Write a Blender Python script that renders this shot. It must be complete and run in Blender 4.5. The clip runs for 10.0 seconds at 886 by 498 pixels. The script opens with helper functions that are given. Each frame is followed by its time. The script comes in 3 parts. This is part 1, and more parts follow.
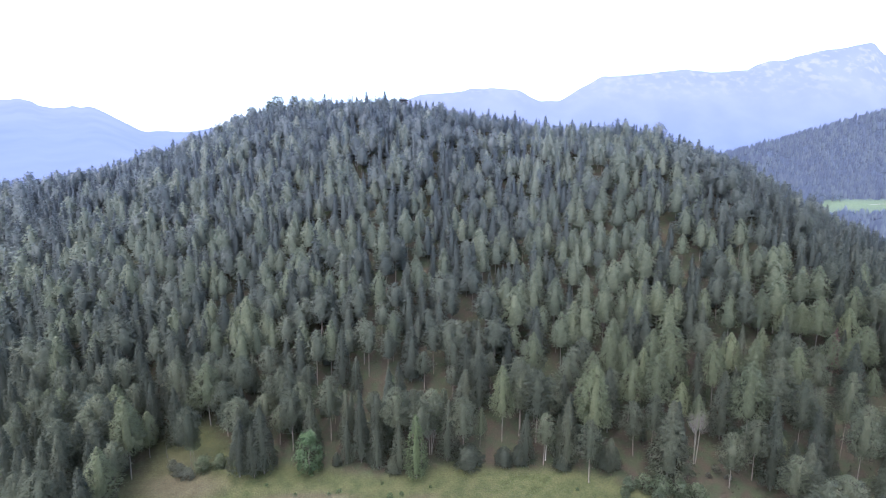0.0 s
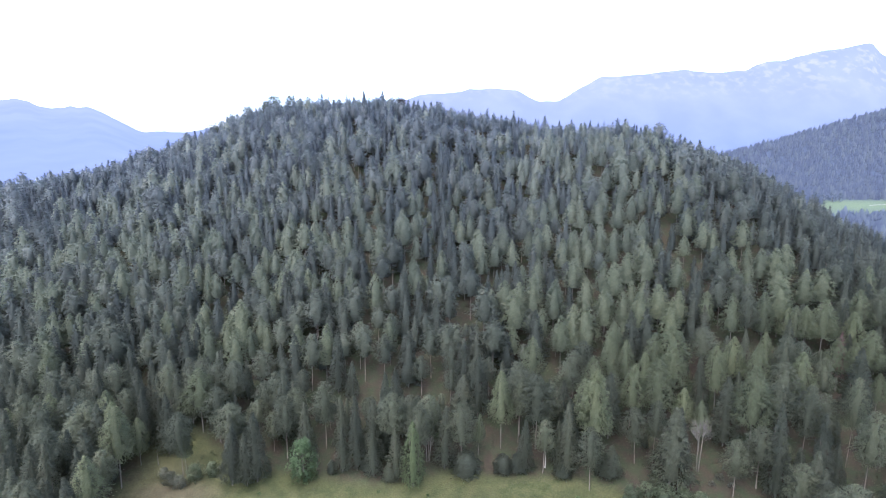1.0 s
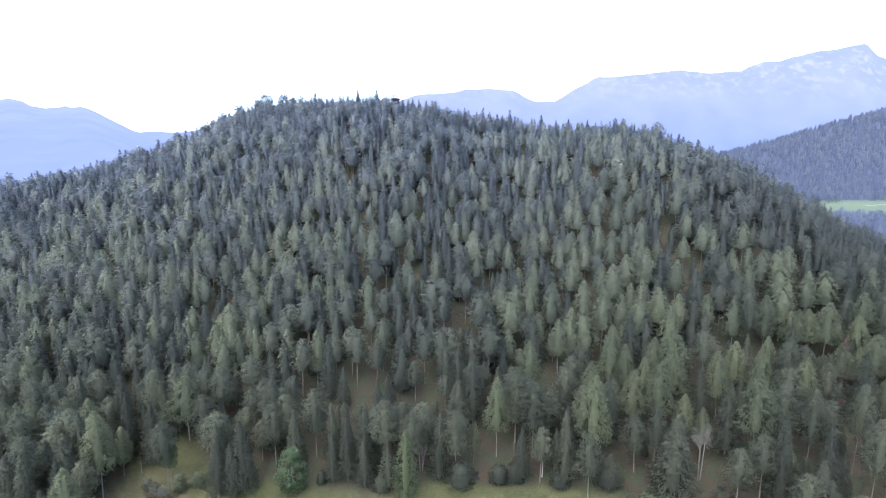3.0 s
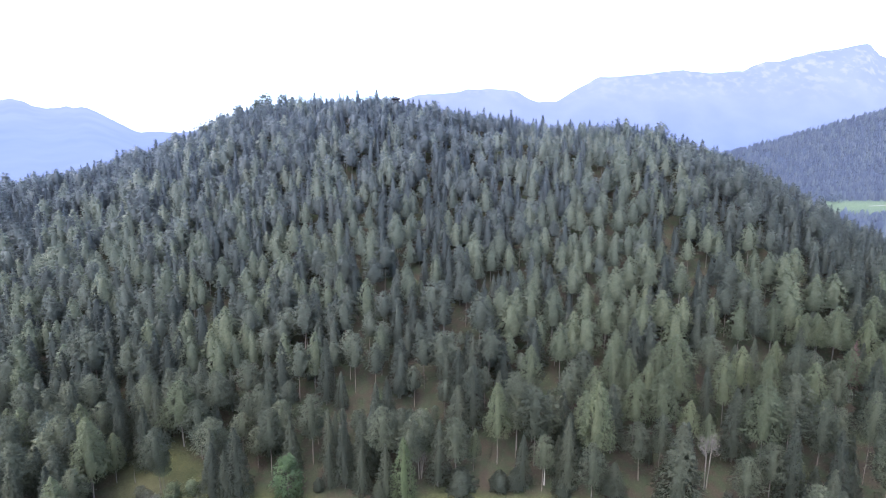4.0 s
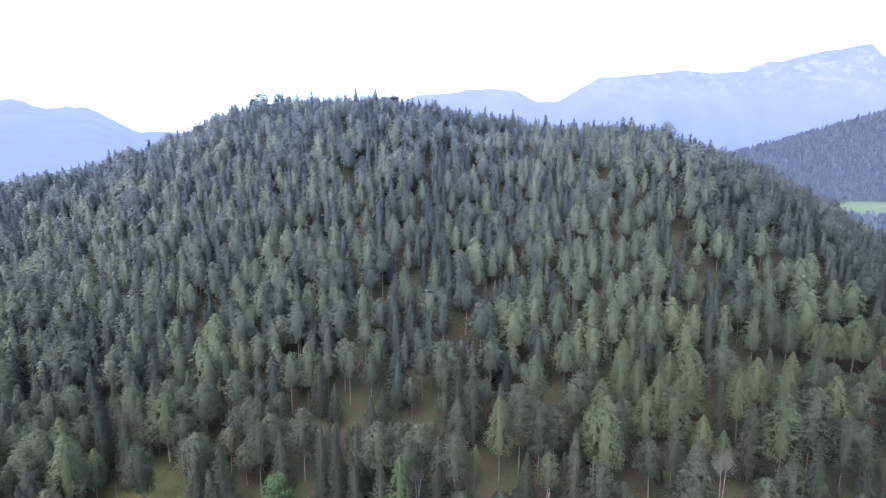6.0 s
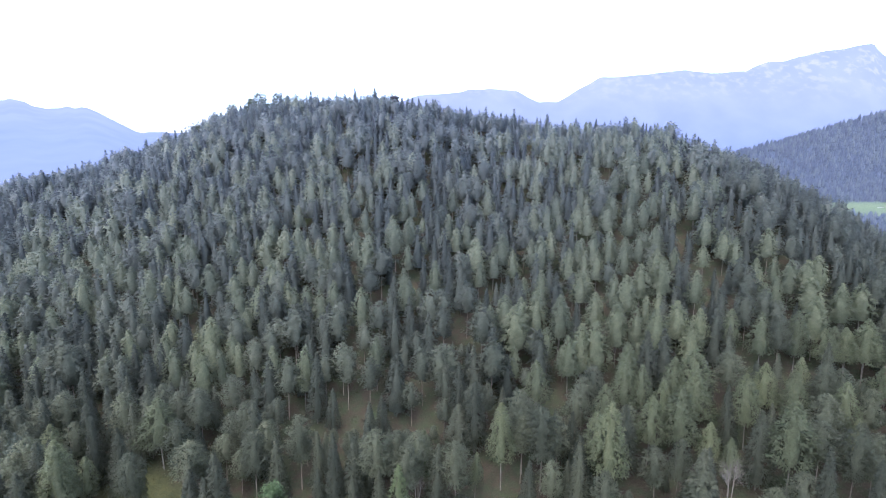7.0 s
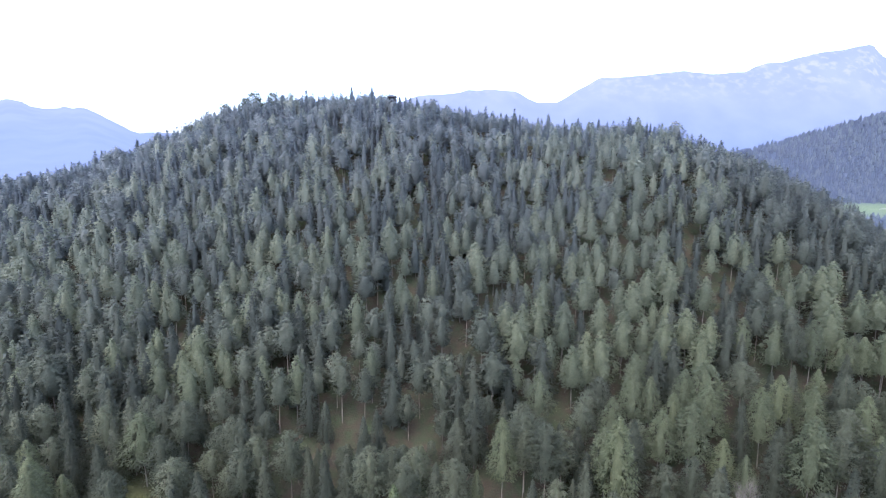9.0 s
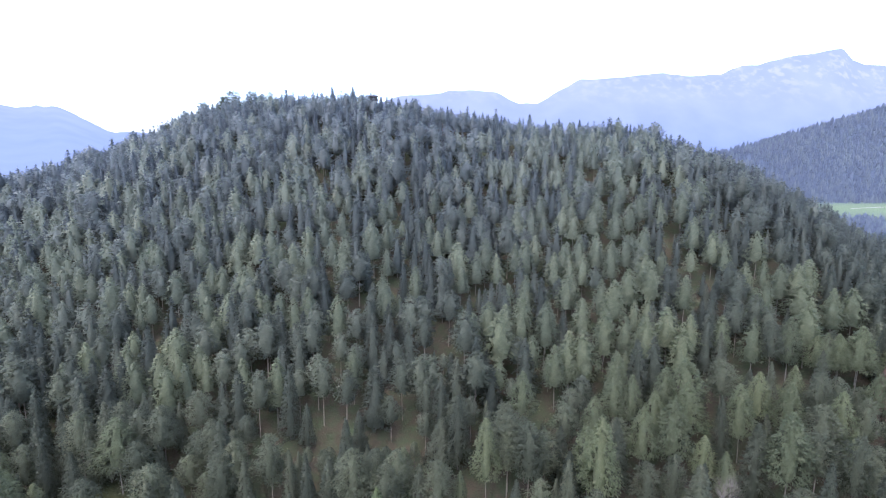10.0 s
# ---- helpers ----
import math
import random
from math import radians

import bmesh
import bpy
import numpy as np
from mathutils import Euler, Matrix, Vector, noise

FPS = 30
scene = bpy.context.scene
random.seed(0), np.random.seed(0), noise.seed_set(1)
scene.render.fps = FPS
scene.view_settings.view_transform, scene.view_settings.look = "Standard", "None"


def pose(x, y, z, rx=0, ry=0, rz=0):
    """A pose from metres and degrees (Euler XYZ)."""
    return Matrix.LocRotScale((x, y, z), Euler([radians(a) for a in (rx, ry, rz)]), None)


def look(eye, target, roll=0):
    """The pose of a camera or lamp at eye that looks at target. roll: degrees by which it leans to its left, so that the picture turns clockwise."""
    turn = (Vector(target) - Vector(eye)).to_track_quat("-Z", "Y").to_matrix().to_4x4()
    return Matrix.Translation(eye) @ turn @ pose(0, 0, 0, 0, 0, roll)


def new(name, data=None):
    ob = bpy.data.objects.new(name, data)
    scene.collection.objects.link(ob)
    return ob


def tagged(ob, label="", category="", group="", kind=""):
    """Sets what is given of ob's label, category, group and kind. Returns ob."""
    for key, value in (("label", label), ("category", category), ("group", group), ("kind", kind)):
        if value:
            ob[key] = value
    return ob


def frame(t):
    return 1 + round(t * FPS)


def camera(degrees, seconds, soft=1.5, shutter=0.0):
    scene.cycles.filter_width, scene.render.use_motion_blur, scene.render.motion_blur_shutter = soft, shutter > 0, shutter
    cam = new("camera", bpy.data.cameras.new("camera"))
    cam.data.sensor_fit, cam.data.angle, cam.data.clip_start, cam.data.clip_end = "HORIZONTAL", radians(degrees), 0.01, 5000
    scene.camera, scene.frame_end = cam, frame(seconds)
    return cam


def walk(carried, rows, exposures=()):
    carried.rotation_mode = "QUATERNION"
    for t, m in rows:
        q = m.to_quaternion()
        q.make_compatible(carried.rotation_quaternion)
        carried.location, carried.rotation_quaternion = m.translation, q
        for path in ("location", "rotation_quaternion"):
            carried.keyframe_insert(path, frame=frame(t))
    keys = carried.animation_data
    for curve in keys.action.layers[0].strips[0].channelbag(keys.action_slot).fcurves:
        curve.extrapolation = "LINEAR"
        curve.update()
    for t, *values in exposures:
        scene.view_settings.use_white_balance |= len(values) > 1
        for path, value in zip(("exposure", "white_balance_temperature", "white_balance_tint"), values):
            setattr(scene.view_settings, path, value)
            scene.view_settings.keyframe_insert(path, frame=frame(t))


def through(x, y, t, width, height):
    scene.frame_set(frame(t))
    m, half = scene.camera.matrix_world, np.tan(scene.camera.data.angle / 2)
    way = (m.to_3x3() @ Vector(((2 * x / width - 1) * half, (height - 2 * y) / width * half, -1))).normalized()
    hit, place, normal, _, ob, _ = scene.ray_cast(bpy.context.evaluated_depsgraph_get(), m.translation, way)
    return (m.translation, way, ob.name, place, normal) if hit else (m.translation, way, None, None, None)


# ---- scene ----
# The flight: t, x, y, z from the first eye, then yaw, pitch and roll in degrees.
EYE = 128.0
cam = camera(78.51, 10.0, soft=1.15)
PATH = [
    (0, 0.00, 0.00, 0.00, 0.000, -9.511, 0.000),
    (0.5, 0.36, 2.68, 0.15, -0.020, -9.509, -0.001),
    (1, 0.61, 4.87, 0.20, -0.121, -9.474, 0.003),
    (1.5, 0.92, 6.02, 0.10, -0.209, -9.472, 0.005),
    (2, 1.17, 7.44, 0.00, -0.442, -9.468, 0.013),
    (2.5, 1.48, 9.45, -0.07, -0.504, -9.446, -0.003),
    (4, 2.51, 16.85, 0.06, -0.345, -9.430, 0.011),
    (4.5, 2.87, 19.68, 0.13, -0.271, -9.425, 0.014),
    (5, 3.15, 22.62, 0.24, -0.235, -9.432, 0.023),
    (5.5, 3.34, 25.67, 0.31, -0.244, -9.416, 0.032),
    (7, 3.50, 33.22, 0.44, -0.184, -9.389, 0.021),
    (7.5, 3.58, 36.33, 0.53, -0.177, -9.371, 0.026),
    (8, 3.55, 39.64, 0.63, -0.102, -9.367, 0.063),
    (8.5, 3.57, 42.43, 0.81, -0.161, -9.354, 0.061),
    (9, 3.78, 43.81, 0.70, -0.301, -9.320, 0.072),
    (9.5, 3.95, 44.58, 0.39, -1.366, -9.253, 0.083),
    (10, 3.63, 45.00, 0.26, -2.233, -9.268, 0.145),
]
walk(cam, [(t, pose(x, y, EYE + z, 90 + pitch, 0, yaw) @ pose(0, 0, 0, 0, 0, roll)) for t, x, y, z, yaw, pitch, roll in PATH],
     exposures=[(0.0, 2.54, 5300, 27), (10.0, 2.54, 5300, 27)])

# ---- world and light: bright hazy evening sky, a weak veiled sun ----
world = bpy.data.worlds.new("sky")
scene.world = world
world.use_nodes = True
wn = world.node_tree
sky = wn.nodes.new("ShaderNodeTexSky")
sky.sky_type, sky.sun_disc = "NISHITA", False
sky.sun_elevation, sky.sun_rotation = radians(63), radians(209)
sky.air_density, sky.dust_density, sky.ozone_density = 1.0, 3.2, 1.0
wn.links.new(sky.outputs["Color"], wn.nodes["Background"].inputs["Color"])
wn.nodes["Background"].inputs["Strength"].default_value = 0.15

sun = new("sun", bpy.data.lights.new("sun", "SUN"))
sun.data.energy, sun.data.angle, sun.data.color = 1.05, radians(90), (1.0, 0.96, 0.91)
sun.matrix_world = look((-0.22, -0.40, 0.89), (0, 0, 0))


# ---- materials ----
def material(name):
    m = bpy.data.materials.new(name)
    m.use_nodes = True
    b = m.node_tree.nodes["Principled BSDF"]
    b.inputs["Roughness"].default_value = 0.75
    b.inputs["Specular IOR Level"].default_value = 0.18
    return m, m.node_tree.nodes, m.node_tree.links, b


def ramp(nodes, links, fac, stops):
    r = nodes.new("ShaderNodeValToRGB")
    while len(r.color_ramp.elements) < len(stops):
        r.color_ramp.elements.new(0.5)
    for e, (at, c) in zip(r.color_ramp.elements, stops):
        e.position, e.color = at, (*c, 1)
    links.new(fac, r.inputs["Fac"])
    return r.outputs["Color"]


def noise_node(nodes, links, scale, detail=4.0, vector=None):
    n = nodes.new("ShaderNodeTexNoise")
    n.inputs["Scale"].default_value, n.inputs["Detail"].default_value = scale, detail
    if vector is None:
        vector = nodes.new("ShaderNodeNewGeometry").outputs["Position"]
    links.new(vector, n.inputs["Vector"])
    return n.outputs["Fac"]


def mix(nodes, links, fac, a, b, blend="MIX"):
    n = nodes.new("ShaderNodeMix")
    n.data_type, n.blend_type = "RGBA", blend
    for value, slot in ((fac, n.inputs["Factor"]), (a, n.inputs["A"]), (b, n.inputs["B"])):
        if isinstance(value, (int, float)):
            slot.default_value = value
        elif isinstance(value, tuple):
            slot.default_value = (*value, 1)
        else:
            links.new(value, slot)
    return n.outputs["Result"]


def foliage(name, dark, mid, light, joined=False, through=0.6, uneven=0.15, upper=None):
    """Needles or leaves: hue by tree (and by spray), lighter and darker tufts. upper: tones with distance haze painted
    in, for further up the slope.
    """
    m, nodes, links, b = material(name)
    if joined:
        a = nodes.new("ShaderNodeAttribute")
        a.attribute_name = "tree"
        per_tree = a.outputs["Fac"]
    else:
        per_tree = nodes.new("ShaderNodeObjectInfo").outputs["Random"]
    base = ramp(nodes, links, per_tree, [(0.0, dark), (0.55, mid), (1.0, light)])
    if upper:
        hazed = ramp(nodes, links, per_tree, [(0.0, upper[0]), (0.55, upper[1]), (1.0, upper[2])])
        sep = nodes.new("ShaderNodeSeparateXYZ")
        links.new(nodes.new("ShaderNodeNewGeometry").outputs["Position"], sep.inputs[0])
        # painted haze: the tones shift to paler and bluer with Y
        haze_depth = nodes.new("ShaderNodeMapRange")
        haze_depth.inputs["From Min"].default_value, haze_depth.inputs["From Max"].default_value = 225, 440
        links.new(sep.outputs["Y"], haze_depth.inputs["Value"])
        base = mix(nodes, links, haze_depth.outputs["Result"], base, hazed)
    isle = nodes.new("ShaderNodeNewGeometry").outputs["Random Per Island"]
    tuft = ramp(nodes, links, isle, [(0.0, (1 - uneven,) * 3), (0.6, (1.0, 1.0, 1.0)), (1.0, (1 + uneven,) * 3)])
    c = mix(nodes, links, 1.0, base, tuft, "MULTIPLY")
    links.new(c, b.inputs["Base Color"])
    t = nodes.new("ShaderNodeBsdfTranslucent")
    links.new(c, t.inputs["Color"])
    s = nodes.new("ShaderNodeMixShader")
    s.inputs["Fac"].default_value = through
    links.new(b.outputs["BSDF"], s.inputs[1])
    links.new(t.outputs["BSDF"], s.inputs[2])
    links.new(s.outputs["Shader"], nodes["Material Output"].inputs["Surface"])
    return m


def bark(name, low, high):
    m, nodes, links, b = material(name)
    g = nodes.new("ShaderNodeNewGeometry")
    f = noise_node(nodes, links, 1.2, 6, g.outputs["Position"])
    links.new(ramp(nodes, links, f, [(0.3, low), (0.7, high)]), b.inputs["Base Color"])
    b.inputs["Roughness"].default_value = 0.95
    return m


SPRUCE = ((0.066, 0.074, 0.044), (0.083, 0.092, 0.053), (0.111, 0.119, 0.066))
PINE = ((0.083, 0.093, 0.053), (0.106, 0.116, 0.064), (0.133, 0.143, 0.076))
LARCH = ((0.113, 0.128, 0.064), (0.140, 0.155, 0.075), (0.168, 0.183, 0.085))
# paler, bluer versions of the tones above: distance haze in the base colour
HAZY_SPRUCE = ((0.094, 0.113, 0.110), (0.118, 0.138, 0.130), (0.153, 0.173, 0.155))
HAZY_PINE = ((0.128, 0.147, 0.135), (0.160, 0.180, 0.161), (0.198, 0.218, 0.188))
HAZY_LARCH = ((0.172, 0.193, 0.152), (0.205, 0.228, 0.173), (0.240, 0.263, 0.195))
LEAF = ((0.082, 0.122, 0.048), (0.090, 0.132, 0.052), (0.100, 0.144, 0.058))
MAT = {"leaf": foliage("broad_leaves", *LEAF)}
for kind, low, hazed in (("spruce", SPRUCE, HAZY_SPRUCE), ("pine", PINE, HAZY_PINE), ("larch", LARCH, HAZY_LARCH)):
    MAT[kind] = foliage(kind + "_needles", *low, upper=hazed)
    MAT[kind + "_joined"] = foliage(kind + "_needles_joined", *low, joined=True, uneven=0.10, upper=hazed)
MAT["fir"] = foliage("fir_needles", (0.115, 0.140, 0.058), (0.124, 0.150, 0.062), (0.133, 0.160, 0.066))
MAT["fern"] = foliage("ferns", (0.030, 0.038, 0.017), (0.038, 0.047, 0.020), (0.046, 0.055, 0.024))
MAT["brushwood"] = foliage("brushwood", (0.034, 0.029, 0.018), (0.042, 0.035, 0.021), (0.050, 0.043, 0.026))
MAT["beech"] = foliage("beech_leaves", (0.070, 0.085, 0.052), (0.080, 0.092, 0.058), (0.095, 0.10, 0.065))
MAT["willow"] = foliage("willow_leaves", (0.100, 0.122, 0.062), (0.114, 0.138, 0.068), (0.130, 0.152, 0.076))
MAT["rusty"] = foliage("rusty_needles", (0.115, 0.078, 0.052), (0.122, 0.083, 0.055), (0.13, 0.09, 0.06))
# far forest needles: bluish distance haze painted into the base colour
MAT["far"] = foliage("hazy_far_needles", (0.078, 0.096, 0.122), (0.095, 0.116, 0.138), (0.122, 0.148, 0.150), joined=True, uneven=0.03)
# valley leaves lightened and greyed: haze of the distance put in their colour
MAT["valley"] = foliage("hazy_valley_leaves", (0.10, 0.125, 0.13), (0.115, 0.14, 0.145), (0.13, 0.155, 0.155))
MAT["grass"] = foliage("grass_blades", (0.030, 0.037, 0.016), (0.036, 0.045, 0.019), (0.046, 0.052, 0.023))
MAT["dry_grass"] = foliage("dry_grass_blades", (0.042, 0.042, 0.024), (0.050, 0.049, 0.028), (0.060, 0.054, 0.033))
MAT["dry"] = foliage("dry_leaves", (0.125, 0.134, 0.085), (0.14, 0.148, 0.094), (0.16, 0.162, 0.105))
MAT["timber"] = bark("weathered_timber", (0.050, 0.048, 0.042), (0.090, 0.085, 0.074))
MAT["shingle"] = bark("dark_shingle", (0.028, 0.028, 0.027), (0.046, 0.045, 0.043))
MAT["gravel"] = bark("pale_gravel", (0.20, 0.19, 0.16), (0.28, 0.26, 0.22))
MAT["bark"] = bark("bark", (0.078, 0.070, 0.047), (0.148, 0.134, 0.093))
MAT["pine_bark"] = bark("pine_bark", (0.090, 0.074, 0.048), (0.165, 0.140, 0.096))
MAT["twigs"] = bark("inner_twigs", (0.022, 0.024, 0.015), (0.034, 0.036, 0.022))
MAT["bleached"] = bark("bleached_wood", (0.26, 0.23, 0.17), (0.36, 0.32, 0.24))
MAT["dead_wood"] = bark("dead_wood", (0.088, 0.080, 0.055), (0.150, 0.136, 0.096))


# ---- the lie of the land ----
KNOTS = np.array([-700, -500, -400, -335, -280, -225, -160, -110, -20, 60, 120, 175, 215, 260, 320, 400, 520, 700.0])
FOOT = np.array([330, 290, 272, 260, 250, 240, 229, 221, 211, 208, 178, 160, 152, 148, 160, 200, 250, 300.0])
CREST = np.array([430, 420, 432, 445, 475, 505, 518, 518, 492, 492, 436, 412, 385, 345, 315, 330, 400, 450.0])
HIGH = np.array([40, 84, 100, 87, 103, 131, 162, 163, 164, 147, 140, 134, 112, 78, 48, 18, 5, 2.0])


def along(x, values):
    """A smooth line through the knots."""
    return sum(np.interp(x + d, KNOTS, values) for d in (-36, -18, 0, 18, 36)) / 5


def soft(v, k):
    """v where it is above zero, else zero, with a rounded corner."""
    return np.logaddexp(0.0, v * k) / k


def ground(x, y):
    x, y = np.asarray(x, float), np.asarray(y, float)
    foot, crest, high = along(x, FOOT), along(x, CREST), along(x, HIGH)
    u = (y - foot) / (crest - foot)
    u = u - 1.75 * soft(u - 1.0, 9.0)
    rise = soft(u, 24.0)
    z = high * 1.16 * (rise - 0.14 * rise * np.clip(1 - rise, 0, 1))
    # small gullies and humps on the slope, a gentle fall of the meadow towards the valley
    z = z + soft(u, 10.0) * (3.0 * np.sin(x / 31 + y / 90) + 2.0 * np.sin(x / 17 - y / 60 + 1.0)) * np.clip(1.4 - u, 0, 1)
    z = z - 6.0 * np.exp(-(((x - 55) / 40) ** 2) - ((y - 390) / 60) ** 2)
    z = z + 0.7 * np.sin(x / 11 + 0.6 * np.sin(y / 13)) * np.sin(y / 9.0 + 0.4) * np.clip((500 - np.abs(x)) / 100, 0, 1)
    z = z + 0.05 * np.clip(y - foot, -260, 0)
    # the valley beyond, its meadow terrace and the wooded hill behind it
    t = np.clip((y - 1075) / 75, 0, 1) * np.clip((x - 500) / 150, 0, 1)
    z = z + 30 * t * t * (3 - 2 * t)
    ridge = np.clip(137 + 0.281 * (x - 865), 0, 420) - 38
    v = np.clip((y - 1265) / 440, 0, 1) - np.clip((y - 1705) / 420, 0, 1)
    z = z + np.maximum(ridge, 0) * (v * v * (3 - 2 * v) * 0.45 + v * 0.55)
    return z


def link_mesh(name, verts, faces, mats, parent=None):
    me = bpy.data.meshes.new(name)
    me.from_pydata([tuple(v) for v in verts], [], faces)
    for m in mats:
        me.materials.append(m)
    ob = new(name, me)
    ob.parent = parent
    return ob


def ground_material():
    m, nodes, links, b = material("meadow_and_forest_floor")
    b.inputs["Roughness"].default_value, b.inputs["Specular IOR Level"].default_value = 1.0, 0.03
    pos = nodes.new("ShaderNodeNewGeometry").outputs["Position"]
    a = nodes.new("ShaderNodeAttribute")
    a.attribute_name = "grass"
    big, fine, mid = (noise_node(nodes, links, s, 5, pos) for s in (0.035, 1.6, 0.22))
    litter = ramp(nodes, links, mid, [(0.30, (0.030, 0.024, 0.015)), (0.42, (0.034, 0.028, 0.016)), (0.52, (0.029, 0.030, 0.015)), (0.70, (0.027, 0.035, 0.015))])
    turf = ramp(nodes, links, mid, [(0.30, (0.030, 0.034, 0.012)), (0.48, (0.039, 0.043, 0.015)), (0.68, (0.051, 0.051, 0.019))])
    bare = nodes.new("ShaderNodeAttribute")
    bare.attribute_name = "bare"
    patch = ramp(nodes, links, mid, [(0.35, (0.052, 0.042, 0.022)), (0.65, (0.068, 0.057, 0.030))])
    turf = mix(nodes, links, bare.outputs["Fac"], turf, patch)
    # undergrowth attribute: distance haze painted into the far floor and turf
    far_haze = nodes.new("ShaderNodeAttribute")
    far_haze.attribute_name = "undergrowth"
    litter = mix(nodes, links, far_haze.outputs["Fac"], litter, (0.046, 0.058, 0.070))
    turf = mix(nodes, links, far_haze.outputs["Fac"], turf, (0.074, 0.096, 0.050))
    c = mix(nodes, links, a.outputs["Fac"], litter, turf)
    grain = ramp(nodes, links, fine, [(0.3, (0.75, 0.75, 0.75)), (0.7, (1.25, 1.25, 1.25))])
    links.new(mix(nodes, links, 1.0, c, grain, "MULTIPLY"), b.inputs["Base Color"])
    bump = nodes.new("ShaderNodeBump")
    bump.inputs["Strength"].default_value, bump.inputs["Distance"].default_value = 0.6, 0.3
    links.new(fine, bump.inputs["Height"])
    links.new(bump.outputs["Normal"], b.inputs["Normal"])
    return m


def stretch(near, far, step, count):
    """Grid lines: even between near[0] and near[1], wider and wider out to far[0] and far[1]."""
    mid = np.arange(near[0], near[1] + step, step)
    low = near[0] - (near[0] - far[0]) * np.linspace(1, 0, count, endpoint=False) ** 2
    high = near[1] + (far[1] - near[1]) * np.linspace(0, 1, count + 1)[1:] ** 2
    return np.concatenate([low, mid, high])


def build_ground():
    xs, ys = stretch((-480, 480), (-4600, 4600), 6.0, 40), np.concatenate([stretch((130, 176), (-3000, 176), 5.0, 30)[:40], np.arange(178, 215, 2.0), stretch((216, 640), (216, 4400), 5.0, 60)[60:]])
    gx, gy = np.meshgrid(xs, ys)
    gz = ground(gx, gy)
    n = len(xs)
    faces = [(j * n + i, j * n + i + 1, (j + 1) * n + i + 1, (j + 1) * n + i) for j in range(len(ys) - 1) for i in range(n - 1)]
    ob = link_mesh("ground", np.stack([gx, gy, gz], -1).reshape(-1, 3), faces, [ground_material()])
    edge = along(gx, FOOT) - 7 + 12 * np.exp(-(((gx + 118) / 24) ** 2)) + 4 * np.sin(gx / 23) + 2 * np.sin(gx / 9 + 1)
    lower = np.clip((edge - gy) / 5 + 0.5, 0, 1) * np.clip((gx + 130) / 10, 0, 1) * np.clip((90 - gx) / 8, 0, 1)
    upper = np.clip((gx - 500) / 50, 0, 1) * np.clip((gy - 1090) / 20, 0, 1) * np.clip((1285 - gy) / 20, 0, 1)
    at = ob.data.attributes.new("grass", "FLOAT", "POINT")
    at.data.foreach_set("value", np.maximum(lower, upper).ravel().astype(np.float32))
    worn = np.clip(1.2 - ((gx + 52) / 26) ** 2 - ((gy - 187) / 5) ** 2, 0, 1) + np.clip(1.1 - ((gx + 8) / 9) ** 2 - ((gy - 187.5) / 3.5) ** 2, 0, 1)
    worn = worn + 0.7 * np.clip(1.2 - ((gx + 105) / 22) ** 2 - ((gy - 196) / 9) ** 2, 0, 1)
    worn = worn + 0.3 * np.clip(1.1 - ((gx + 116) / 26) ** 2 - ((gy - 209) / 11) ** 2, 0, 1)
    ob.data.attributes.new("bare", "FLOAT", "POINT").data.foreach_set("value", np.clip(worn, 0, 0.85).ravel().astype(np.float32))
    # mask of the painted haze: all ground beyond y 640
    haze_mask = np.clip((gy - 640) / 60, 0, 1)
    ob.data.attributes.new("undergrowth", "FLOAT", "POINT").data.foreach_set("value", haze_mask.ravel().astype(np.float32))
    for p in ob.data.polygons:
        p.use_smooth = True
    return tagged(ob, "steep hillside of brown needle litter above a green meadow", "ground", kind="structure")


build_ground()

# ---- far mountains: a glowing backdrop, distance haze painted in as pale blue ----
def mountain_material(name, low, high, rock):
    m = bpy.data.materials.new(name)
    m.use_nodes = True
    nodes, links = m.node_tree.nodes, m.node_tree.links
    nodes.remove(nodes["Principled BSDF"])
    pos = nodes.new("ShaderNodeNewGeometry").outputs["Position"]
    sep = nodes.new("ShaderNodeSeparateXYZ")
    links.new(pos, sep.inputs[0])
    f = noise_node(nodes, links, 0.0035, 6, pos)
    body = ramp(nodes, links, f, [(0.35, low), (0.65, high)])
    crag = noise_node(nodes, links, 0.014, 8, pos)
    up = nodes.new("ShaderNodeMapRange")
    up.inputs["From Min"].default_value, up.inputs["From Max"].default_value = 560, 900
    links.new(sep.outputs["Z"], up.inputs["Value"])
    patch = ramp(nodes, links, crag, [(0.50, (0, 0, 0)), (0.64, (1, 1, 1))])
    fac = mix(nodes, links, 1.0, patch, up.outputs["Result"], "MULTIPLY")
    # bluer towards the foot: haze painted into the glow
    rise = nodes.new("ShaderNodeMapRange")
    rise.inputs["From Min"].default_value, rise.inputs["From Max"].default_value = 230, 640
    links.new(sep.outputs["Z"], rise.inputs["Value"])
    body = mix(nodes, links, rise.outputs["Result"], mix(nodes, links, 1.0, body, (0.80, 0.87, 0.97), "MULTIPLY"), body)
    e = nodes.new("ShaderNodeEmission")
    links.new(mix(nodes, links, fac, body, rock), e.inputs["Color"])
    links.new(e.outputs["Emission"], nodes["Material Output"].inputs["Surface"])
    return m


def mountain(name, far, skyline, mat, label, seed, deep_m=900):
    """A range at that distance: its skyline as rows of slope to the side and slope up, seen from the middle of the flight."""
    sx, sz = np.array(skyline).T
    across = np.linspace(sx[0], sx[-1], 260)
    rng = np.random.RandomState(seed)
    jag = np.interp(np.arange(260), np.arange(0, 260, 2), rng.normal(0, 0.0004, 130))
    verts, faces, deep = [], [], 14
    for i, a in enumerate(across):
        top = (np.interp(a, sx, sz) + jag[i]) * far
        for j in range(deep):
            f = j / (deep - 1)
